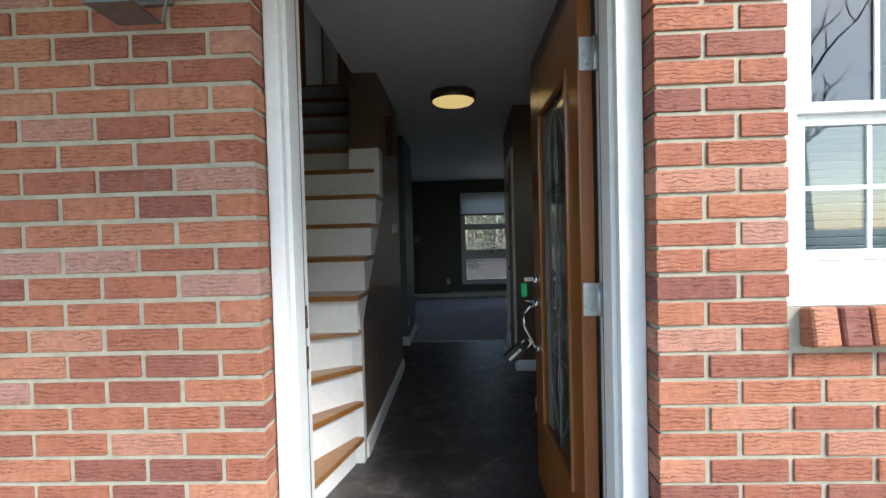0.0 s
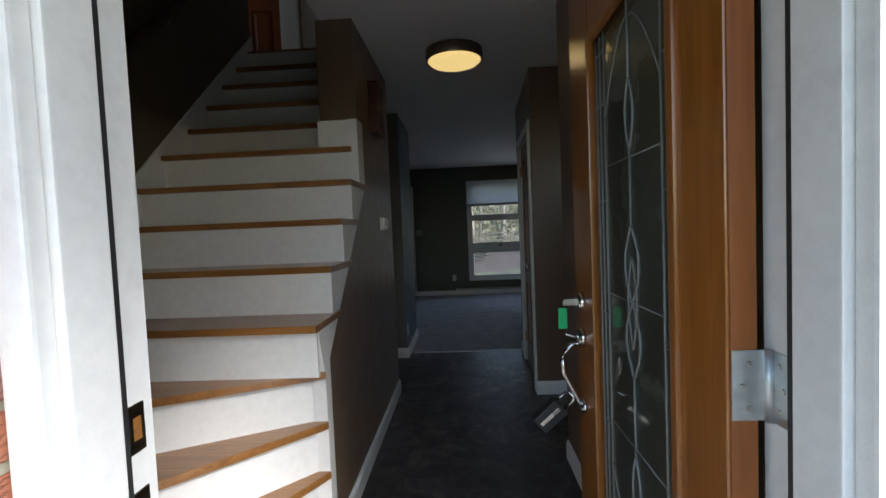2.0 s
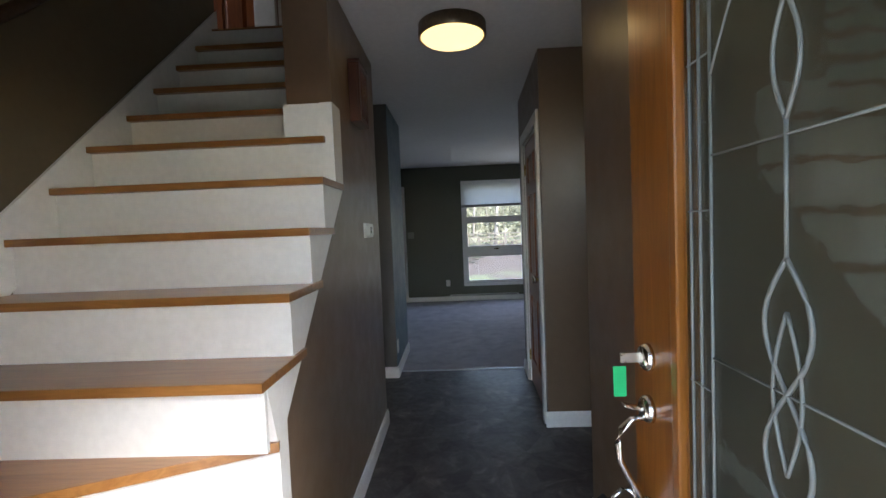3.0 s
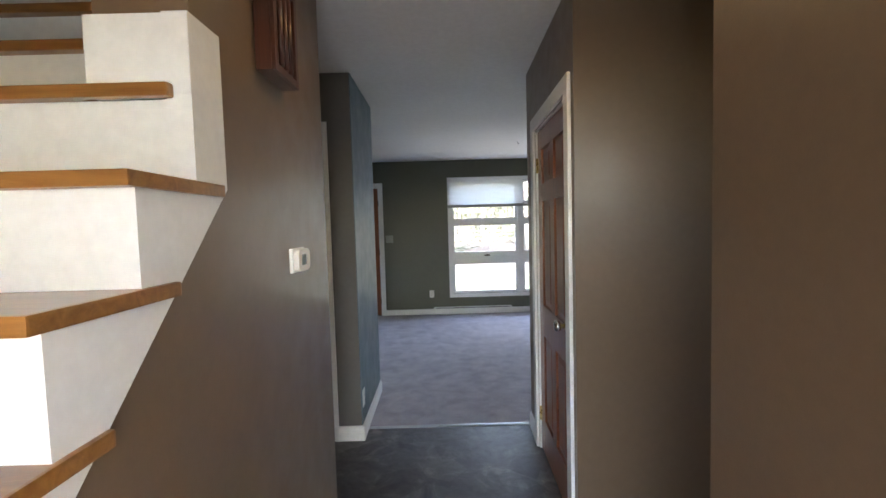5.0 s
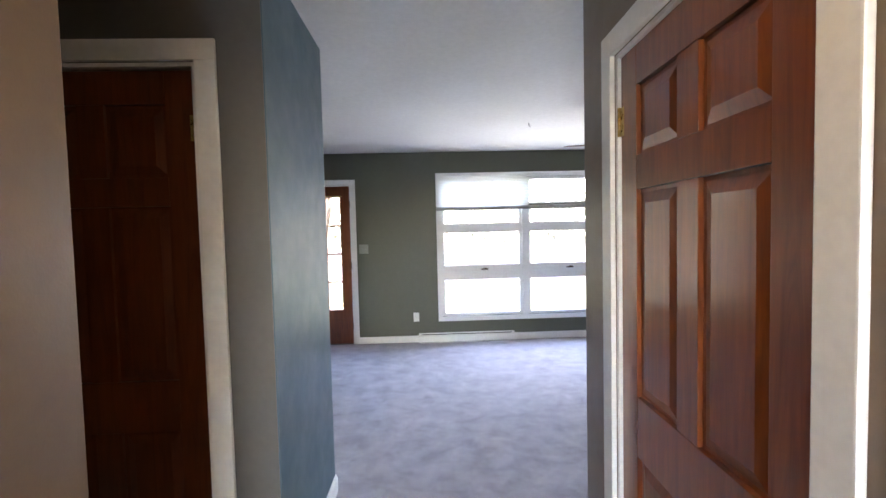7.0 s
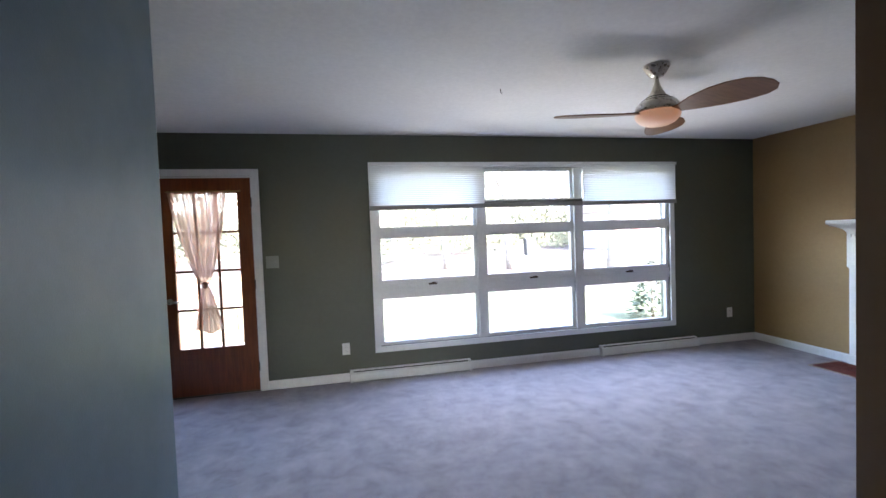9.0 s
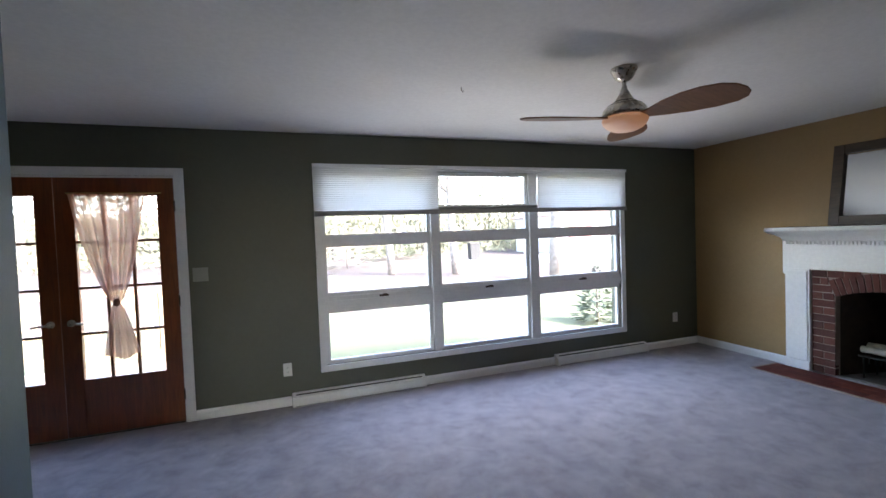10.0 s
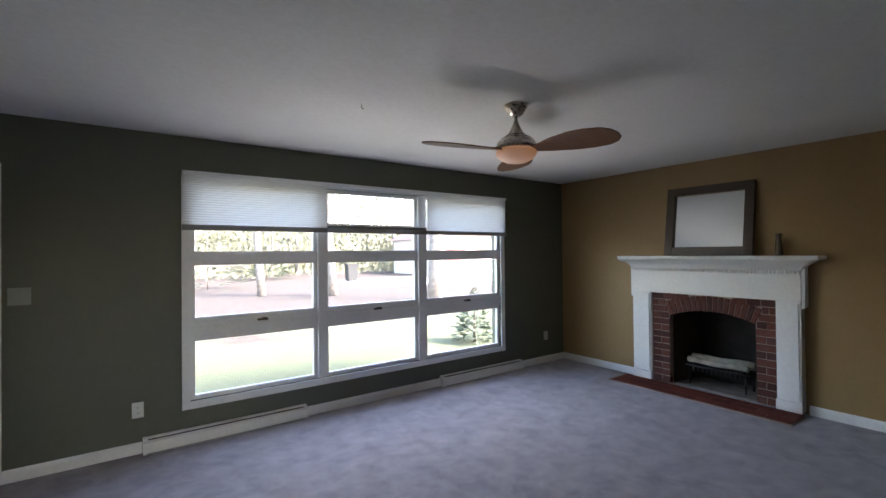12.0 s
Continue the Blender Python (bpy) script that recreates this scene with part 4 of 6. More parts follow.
part("head_jamb", box(D3_L + 0.0165, D3_R - 0.0165, 6.007, 6.12, D3_T - 0.014, D3_T - 0.001), M_WHITE, df)

# upstairs: door ajar with white casing, seen up the stairs
six_panel_door("landing_door", 0.72, 2.0, "red-brown varnished door on the upper landing", (-2.38, 5.93, 2.745), 4, True, M_BRASS, M_REDWOOD)
uf = thing("door_4", (-1.3, 6.0, 2.75), "white painted door casing on the upper landing", "door frame", kind="structure")
part("side_casing", box(-1.655, -1.475, 5.86, 5.9, 2.743, 4.85, bev=0.004), M_WHITE, uf)
part("side_casing", box(-1.455, -1.305, 5.88, 5.92, 2.743, 4.85, bev=0.004), M_WHITE, uf)
part("side_casing", box(-1.10, -1.02, 5.87, 5.91, 2.743, 4.85, bev=0.004), M_WHITE, uf)

# unseen window, added with its wall openings to light the landing
uw = thing("window_3", (-3.12, 5.8, 3.4), "unseen white painted window, added to light the upper landing", "window", kind="structure")
for y0, y1, z0, z1 in ((5.351, 5.40, 2.951, 4.899), (6.20, 6.249, 2.951, 4.899), (5.401, 6.199, 2.951, 3.0), (5.401, 6.199, 4.85, 4.899), (5.401, 6.199, 4.05, 4.09)):
    part("sash_bar", box(-3.19, -3.12, y0, y1, z0, z1), M_WHITE, uw)
pane = part("pane", box(-3.16, -3.157, 5.395, 6.205, 2.995, 4.855), M_GLASS, uw)
pane.visible_shadow = False


# ---- large window ----
COLS = [(W_L, 1.193), (1.264, 2.311), (2.399, W_R)]
ROWS = [(W_B, 0.83), (0.95, 1.428), (1.50, W_T)]


def build_window():
    w = thing("window_1", (1.8, FAR_Y, W_B), "large white painted wooden window of nine lights", "window", kind="structure")
    casing_parts(w, W_L, W_R, W_T, 0.06, FAR_Y, 0.016, "x", sill=True, bottom=W_B)
    y0, y1 = FAR_Y + 0.012, FAR_Y + 0.10
    for x0, x1 in ((COLS[0][1], COLS[1][0]), (COLS[1][1], COLS[2][0])):
        part("mullion", box(x0, x1, FAR_Y - 0.004, y1, W_B + 0.001, W_T - 0.001, bev=0.004), M_WHITE, w)
    for x0, x1 in COLS:
        part("transom", box(x0 - 0.002, x1 + 0.002, y0, y1, 0.83, 0.95, bev=0.004), M_WHITE, w)
        part("transom_lip", box(x0 + 0.001, x1 - 0.001, y0 - 0.014, y0 - 0.001, 0.862, 0.912, bev=0.004), M_WHITE, w)
        part("transom", box(x0 - 0.002, x1 + 0.002, y0, y1, 1.428, 1.50, bev=0.004), M_WHITE, w)
        for r, (z0, z1) in enumerate(ROWS):
            f, ys = 0.038, FAR_Y + 0.026
            f_low, f_top = (0.024 if r == 2 else f), (0.024 if r == 1 else f)
            a, b, c, d_ = x0 - 0.002, x1 + 0.002, z0 - 0.003, z1 + 0.003
            part("sash_stile", box(a, a + f, ys, ys + 0.04, c, d_, bev=0.004), M_WHITE, w)
            part("sash_stile", box(b - f, b, ys, ys + 0.04, c, d_, bev=0.004), M_WHITE, w)
            part("sash_rail", box(a + f - 0.002, b - f + 0.002, ys + 0.001, ys + 0.039, c, c + f_low, bev=0.004), M_WHITE, w)
            part("sash_rail", box(a + f - 0.002, b - f + 0.002, ys + 0.001, ys + 0.039, d_ - f_top, d_, bev=0.004), M_WHITE, w)
            pane = part("pane", box(a + f - 0.003, b - f + 0.003, ys + 0.022, ys + 0.025, c + f_low - 0.003, d_ - f_top + 0.003), M_GLASS, w)
            pane.visible_shadow = False
        xm = (x0 + x1) / 2 + 0.03
        lt = part("latch", box(xm - 0.045, xm + 0.045, y0 - 0.012, y0 - 0.0005, 0.918, 0.936, bev=0.002), M_BRONZE, w, "dark bronze sash latch")
        part("lever", box(xm - 0.015, xm + 0.028, y0 - 0.024, y0 - 0.0125, 0.921, 0.945, bev=0.003), M_BRONZE, lt)


build_window()


def build_shade(x0, x1, top, z_low, z_high, stacked, label):
    s = thing("pleated_blind", ((x0 + x1) / 2, FAR_Y - 0.04, z_low), label, "blind", group="shades of the large window")
    ya = FAR_Y - 0.05
    part("headrail", box(x0, x1, ya - 0.012, FAR_Y - 0.018, top - 0.03, top, bev=0.003), M_WHITE, s)
    part("bottom_rail", box(x0, x1, ya - 0.008, ya + 0.022, z_low, z_low + 0.045, bev=0.004), M_SHADER, s, "grey bottom rail")
    n = 14 if stacked else max(8, int((z_high - z_low - 0.045) / 0.019))
    b = bmesh.new()
    rows = []
    for i in range(2 * n + 1):
        z = z_low + 0.046 + (z_high - z_low - 0.047) * i / (2 * n)
        rows.append([b.verts.new((x, ya + (0.0055 if i % 2 else 0.009), z)) for x in (x0 + 0.003, x1 - 0.003)])
    for p, q in zip(rows, rows[1:]):
        b.faces.new((p[0], p[1], q[1], q[0]))
    part("pleated_fabric", b, M_STACK if stacked else M_SHADEF, s)
    if stacked:
        part("middle_rail", box(x0, x1, ya - 0.006, ya + 0.02, z_high, z_high + 0.016, bev=0.003), M_WHITE, s)
        for x in (x0 + 0.02, x1 - 0.06):
            part("cord", tube(bmesh.new(), [(x, ya + 0.006, z_high + 0.016), (x, ya + 0.006, top - 0.03)], 0.0012, 6), M_WHITE, s)


build_shade(0.086, 1.262, 2.160, 1.690, 2.129, False, "white pleated cellular shade lowered over the upper light")
build_shade(1.266, 2.392, 2.160, 1.690, 1.762, True, "white pleated shade stacked low, open above")
build_shade(2.396, 3.575, 2.160, 1.690, 2.129, False, "white pleated cellular shade lowered over the upper light")


# ---- double glass door ----
def glazed_leaf(name, x0, x1, knob_x, hinge_x, label):
    yf, t = FAR_Y + 0.004, 0.042
    d = thing(name, ((x0 + x1) / 2, yf, 0), label, "door", group="leaves of the double glass door")
    gx0, gx1, gz0, gz1 = x0 + 0.123, x1 - 0.121, 0.455, 1.887
    part("stile", box(x0, gx0, yf, yf + t, 0.015, FD_T - 0.016, bev=0.003), M_REDWOOD, d)
    part("stile", box(gx1, x1, yf, yf + t, 0.015, FD_T - 0.016, bev=0.003), M_REDWOOD, d)
    part("bottom_rail", box(gx0 - 0.003, gx1 + 0.003, yf + 0.001, yf + t - 0.001, 0.015, gz0, bev=0.003), M_REDWOOD, d)
    part("top_rail", box(gx0 - 0.003, gx1 + 0.003, yf + 0.001, yf + t - 0.001, gz1, FD_T - 0.016, bev=0.003), M_REDWOOD, d)
    for i in range(3):
        for j in range(4):
            a, b = gx0 + (gx1 - gx0) * i / 3, gx0 + (gx1 - gx0) * (i + 1) / 3
            c, e = gz0 + (gz1 - gz0) * j / 4, gz0 + (gz1 - gz0) * (j + 1) / 4
            pane = part("pane", box(a + 0.002, b - 0.002, yf + 0.02, yf + 0.023, c + 0.002, e - 0.002), M_GLASS, d)
            pane.visible_shadow = False
    for i in (1, 2):
        xm = gx0 + (gx1 - gx0) * i / 3
        part("glazing_bar", box(xm - 0.011, xm + 0.011, yf + 0.006, yf + t - 0.006, gz0 - 0.004, gz1 + 0.004, bev=0.003), M_REDWOOD, d)
    for j in (1, 2, 3):
        zm = gz0 + (gz1 - gz0) * j / 4
        part("glazing_bar", box(gx0 - 0.004, gx1 + 0.004, yf + 0.008, yf + t - 0.008, zm - 0.011, zm + 0.011, bev=0.003), M_REDWOOD, d)
    s = 1 if knob_x > (x0 + x1) / 2 else -1
    part("rosette", lathe(bmesh.new(), [(0.027, 0), (0.027, -0.006), (0.015, -0.011)], (knob_x, yf, 0.905), 20, "y"), M_NICKEL, d)
    part("lever_handle", tube(bmesh.new(), [(knob_x, yf - 0.01, 0.905), (knob_x, yf - 0.045, 0.905), (knob_x - s * 0.03, yf - 0.05, 0.906), (knob_x - s * 0.10, yf - 0.048, 0.9)], 0.009, 10), M_NICKEL, d, "brushed nickel lever")
    for z in (0.24, 1.02, 1.8):
        part("hinge", tube(bmesh.new(), [(hinge_x, yf - 0.005, z - 0.045), (hinge_x, yf - 0.005, z + 0.045)], 0.006, 10), M_BRONZE, d)
    return d


glazed_leaf("glass_door_leaf", -1.815, -1.017, -1.752, -1.014, "red-brown wooden glazed door leaf of twelve panes")
glazed_leaf("glass_door_leaf", -2.617, -1.819, -1.882, -2.620, "red-brown wooden glazed door leaf of twelve panes")
ff = thing("door_5", (-1.8, FAR_Y, 0), "white painted casing of the double glass door", "door frame", kind="structure")
casing_parts(ff, FD_L, FD_R, FD_T, 0.064, FAR_Y, 0.018, "x")
part("jamb", box(FD_R - 0.014, FD_R - 0.001, FAR_Y + 0.001, FAR_Y + 0.16, 0, FD_T - 0.001), M_WHITE, ff)
part("jamb", box(FD_L + 0.001, FD_L + 0.014, FAR_Y + 0.001, FAR_Y + 0.16, 0, FD_T - 0.001), M_WHITE, ff)
part("head_jamb", box(FD_L + 0.0145, FD_R - 0.0145, FAR_Y + 0.001, FAR_Y + 0.16, FD_T - 0.014, FD_T - 0.001), M_WHITE, ff)
part("sill", box(FD_L + 0.0145, FD_R - 0.0145, FAR_Y - 0.004, FAR_Y + 0.16, -0.1, 0.012), M_BRONZE, ff)


def build_curtain():
    """Sheer panel hung from a rod, tied in a knot, its tail flaring."""
    c = thing("door_curtain", (-1.45, FAR_Y - 0.03, 1.0), "sheer beige curtain tied in a knot over the door glass", "curtain")
    kz, kx = 1.045, -1.437
    def span(z):
        if z >= kz:
            u = (z - kz) / (1.90 - kz)
            e = u ** 0.62
            return kx + (-1.715 - kx) * e - 0.022 * (1 - e), kx + (-1.195 - kx) * e + 0.022 * (1 - e)
        u = (kz - z) / (kz - 0.615)
        e = u ** 0.7
        return kx - 0.022 - 0.075 * e, kx + 0.022 + 0.125 * e
    b = bmesh.new()
    n, rows = 72, []
    for i in range(49):
        z = 1.90 - (1.90 - 0.615) * i / 48
        l, r = span(z)
        row = []
        for j in range(n + 1):
            u = j / n
            deep = 0.008 + 0.016 * min(1.0, abs(z - kz) / 0.25)
            fold = math.sin(u * 2 * math.pi * 9 + 0.6 * math.sin(z * 7) + 1.3 * math.sin(u * 5)) * deep
            low = 0.02 * math.sin(u * 7 + 1) if i == 48 else 0.0
            row.append(b.verts.new((l + (r - l) * (u + 0.02 * math.sin(u * 23)), FAR_Y - 0.04 + fold, z + low)))
        rows.append(row)
    for p, q in zip(rows, rows[1:]):
        for j in range(n):
            b.faces.new((p[j], p[j + 1], q[j + 1], q[j])).smooth = True
    part("sheer_panel", b, M_SHEER, c)
    k = lathe(bmesh.new(), [(0.008, -0.03), (0.02, -0.02), (0.026, 0.0), (0.021, 0.018), (0.01, 0.03)], (kx, FAR_Y - 0.042, kz), 20)
    part("knot", k, M_SHEER, c)
    part("rod", tube(bmesh.new(), [(-1.73, FAR_Y - 0.022, 1.905), (-1.10, FAR_Y - 0.022, 1.905)], 0.006, 10), M_BRASS, c)


build_curtain()


# ---- wall fittings ----
def wall_plate(name, x, z, kind, label, group=""):
    p = thing(name, (x, FAR_Y, z), label, name.replace("_", " "), group)
    w = 0.058 if kind == "switch" else 0.037
    part("plate", box(x - w, x + w, FAR_Y - 0.006, FAR_Y - 0.0005, z - 0.058, z + 0.058, bev=0.002), M_SWITCH if kind == "switch" else M_PLASTIC, p)
    if kind == "switch":
        for dx in (-0.023, 0.023):
            part("toggle", box(x + dx - 0.005, x + dx + 0.005, FAR_Y - 0.016, FAR_Y - 0.0062, z - 0.008, z + 0.012, bev=0.002), M_SWITCH, p)
    else:
        for dz in (-0.02, 0.02):
            part("socket", box(x - 0.016, x + 0.016, FAR_Y - 0.009, FAR_Y - 0.0062, z + dz - 0.014, z + dz + 0.014, bev=0.002), M_PLASTIC, p)
            for dx in (-0.006, 0.006):
                part("slot", box(x + dx - 0.001, x + dx + 0.001, FAR_Y - 0.0096, FAR_Y - 0.0091, z + dz - 0.005, z + dz + 0.005), M_BLACK, p)
    return p


wall_plate("power_outlet", -0.202, 0.33, "outlet", "white plastic duplex power outlet on the olive wall", "outlets")
wall_plate("power_outlet", 4.332, 0.36, "outlet", "white plastic duplex power outlet on the olive wall", "outlets")
wall_plate("light_switch", -0.85, 1.226, "switch", "dull grey double light switch on the olive wall")
o = wall_plate("power_outlet", 0.0, 0.27, "outlet", "white plastic power outlet on the blue wall", "outlets")
o.matrix_basis = Matrix.Translation((BLUE_X, 6.07, 0.27)) @ Matrix.Rotation(radians(90), 4, "Z")


def build_heater(x0, x1):
    h = thing("baseboard_register", ((x0 + x1) / 2, FAR_Y, 0), "white enamelled metal baseboard register along the wall", "register", "baseboard registers")
    prof = [(FAR_Y - 0.001, 0.004), (FAR_Y - 0.076, 0.004), (FAR_Y - 0.078, 0.02), (FAR_Y - 0.072, 0.09), (FAR_Y - 0.04, 0.096), (FAR_Y - 0.04, 0.112), (FAR_Y - 0.001, 0.118)]
    part("cover", prism(bmesh.new(), prof, x0, x1, "x", 0.002), M_WHITE, h)
    part("air_slot", box(x0 + 0.03, x1 - 0.03, FAR_Y - 0.0415, FAR_Y - 0.0405, 0.099, 0.109), M_BLACK, h, "dark air slot")
    # black strip painted along the foot as the cover's shade
    part("shadow_strip", box(x0 + 0.02, x1 - 0.02, FAR_Y - 0.0795, FAR_Y - 0.076, 0.010, 0.014), M_BLACK, h)
    for x in (x0 - 0.0035, x1 + 0.0005):
        part("end_cap", prism(bmesh.new(), [(p[0] - (0.002 if p[0] < FAR_Y - 0.01 else 0), p[1]) for p in prof], x, x + 0.003, "x"), M_WHITE, h)


build_heater(-0.17, 1.062)
build_heater(2.578, 3.832)


def build_thermostat():
    t = thing("thermostat", (HALL_L, 4.645, 1.335), "white plastic wall thermostat with a small grey screen", "thermostat")
    part("back_plate", box(HALL_L + 0.0005, HALL_L + 0.012, 4.578, 4.712, 1.292, 1.376, bev=0.005), M_PLASTIC, t)
    b = prism(bmesh.new(), [(4.645 + 0.063 * math.copysign(abs(math.cos(a)) ** 0.45, math.cos(a)), 1.334 + 0.039 * math.copysign(abs(math.sin(a)) ** 0.45, math.sin(a))) for a in np.linspace(0, 2 * math.pi, 33)[:-1]], HALL_L + 0.0125, HALL_L + 0.0335, "x", 0.006)
    part("cover", b, M_PLASTIC, t)
    part("screen", box(HALL_L + 0.0335, HALL_L + 0.0352, 4.612, 4.656, 1.317, 1.354, bev=0.0006), M_SCREEN, t, "grey-green screen")
    for k in range(2):
        part("button", box(HALL_L + 0.0335, HALL_L + 0.036, 4.682, 4.692, 1.322 + 0.018 * k, 1.336 + 0.018 * k, bev=0.001), M_PLASTIC, t)


build_thermostat()


def build_chime():
    c = thing("door_chime", (HALL_L, 4.485, 1.9), "dark wooden door chime box with a slatted front", "door chime")
    x1 = HALL_L + 0.058
    part("case", box(HALL_L + 0.0005, x1 - 0.012, 4.38, 4.59, 1.90, 2.20, bev=0.003), M_CHIME, c)
    part("top_cap", box(HALL_L + 0.0005, x1 + 0.004, 4.374, 4.596, 2.201, 2.215, bev=0.003), M_CHIME, c)
    for y0, y1 in ((4.381, 4.405), (4.565, 4.589)):
        part("frame_stile", box(x1 - 0.0115, x1, y0, y1, 1.901, 2.199, bev=0.002), M_CHIME, c)
    for z0, z1 in ((1.901, 1.925), (2.175, 2.199)):
        part("frame_rail", box(x1 - 0.0115, x1 - 0.0005, 4.406, 4.564, z0, z1, bev=0.002), M_CHIME, c)
    for k in range(3):
        y = 4.445 + 0.04 * k
        part("slat", tube(bmesh.new(), [(x1 - 0.005, y, 1.93), (x1 - 0.005, y, 2.17)], 0.008, 10), M_CHIME, c, "dark wooden slat")


build_chime()


def build_hall_lamp():
    l = thing("ceiling_lamp", (0.0, 4.56, H), "round flush ceiling lamp with bronze rim, switched on", "ceiling lamp")
    c = (0.0, 4.56, 0)
    part("rim", lathe(bmesh.new(), [(0.170, H - 0.001), (0.184, H - 0.004), (0.186, H - 0.068), (0.181, H - 0.073), (0.174, H - 0.071), (0.168, H - 0.012)], c, 48), M_RIM, l, "dull bronze rim")
    part("diffuser", lathe(bmesh.new(), [(0.167, H - 0.045), (0.171, H - 0.070), (0.155, H - 0.084), (0.115, H - 0.094), (0.06, H - 0.099), (0.004, H - 0.10)], c, 48), M_BULB, l, "glowing warm diffuser")


build_hall_lamp()


def build_fan():
    cx, cy = 1.785, 8.085
    f = thing("ceiling_fan", (cx, cy, H), "three-bladed ceiling fan in nickel and brown wood, lamp lit", "ceiling fan")
    c = (cx, cy, 0)
    part("canopy", lathe(bmesh.new(), [(0.076, H - 0.001), (0.078, H - 0.012), (0.070, H - 0.026), (0.050, H - 0.058), (0.034, H - 0.072), (0.016, H - 0.077)], c, 32), M_NICKEL, f)
    part("downrod", lathe(bmesh.new(), [(0.012, H - 0.075), (0.012, H - 0.13)], c, 16), M_NICKEL, f)
    m = part("motor_housing", lathe(bmesh.new(), [(0.014, H - 0.105), (0.02, H - 0.125), (0.036, H - 0.16), (0.058, H - 0.195), (0.086, H - 0.212), (0.108, H - 0.226), (0.124, H - 0.245), (0.131, H - 0.268), (0.131, H - 0.286), (0.122, H - 0.292)], c, 40), M_NICKEL, f)
    part("vent_ring", lathe(bmesh.new(), [(0.067, H - 0.198), (0.075, H - 0.2055), (0.06, H - 0.2055)], c, 40), M_BLACK, m, "dark vent slot")
    part("vent_ring", lathe(bmesh.new(), [(0.098, H - 0.218), (0.105, H - 0.2245), (0.09, H - 0.2245)], c, 40), M_BLACK, m, "dark vent slot")
    part("lamp_bowl", lathe(bmesh.new(), [(0.128, H - 0.293), (0.134, H - 0.306), (0.126, H - 0.33), (0.104, H - 0.352), (0.066, H - 0.37), (0.03, H - 0.377), (0.004, H - 0.378)], c, 40), M_FANBULB, f, "frosted bowl glowing warm")
    outline = [(0.10, -0.020), (0.17, -0.040), (0.27, -0.076), (0.38, -0.100), (0.48, -0.104), (0.57, -0.090), (0.62, -0.060), (0.645, -0.018), (0.645, 0.020), (0.62, 0.054), (0.56, 0.078), (0.46, 0.084), (0.34, 0.074), (0.22, 0.052), (0.14, 0.032), (0.10, 0.020)]
    outline = [(x, 1.42 * y) for x, y in outline]
    for a in (168, 48, -72):
        turn = Matrix.Rotation(radians(a), 3, "Z") @ Matrix.Rotation(radians(-10.5), 3, "X")
        b = prism(bmesh.new(), outline, -0.004, 0.004, "z", 0.002)
        bmesh.ops.rotate(b, verts=b.verts, cent=(0, 0, 0), matrix=turn)
        bmesh.ops.translate(b, verts=b.verts, vec=(cx, cy, H - 0.298))
        bl = part("blade", b, M_BLADE, f, "curved brown wooden blade")
        q = prism(bmesh.new(), [(0.085, -0.022), (0.16, -0.03), (0.2, -0.014), (0.2, 0.014), (0.16, 0.03), (0.085, 0.022)], 0.005, 0.010, "z", 0.001)
        bmesh.ops.rotate(q, verts=q.verts, cent=(0, 0, 0), matrix=turn)
        bmesh.ops.translate(q, verts=q.verts, vec=(cx, cy, H - 0.298))
        part("blade_bracket", q, M_BRONZE, bl)


build_fan()

hk = thing("ceiling_hook", (0.95, 8.62, H), "small dark metal hook in the ceiling", "hook")
part("hook", tube(bmesh.new(), [(0.95, 8.62, H), (0.95, 8.62, H - 0.02), (0.958, 8.62, H - 0.032), (0.966, 8.62, H - 0.024)], 0.0025, 6), M_BRONZE, hk)


# ---- fireplace ----
FX = 4.60                      # face of the mantel
FO0, FO1, SPRING, CROWN = 7.745, 8.565, 0.77, 0.85
IN0, IN1, INT = 7.575, 8.765, 1.02


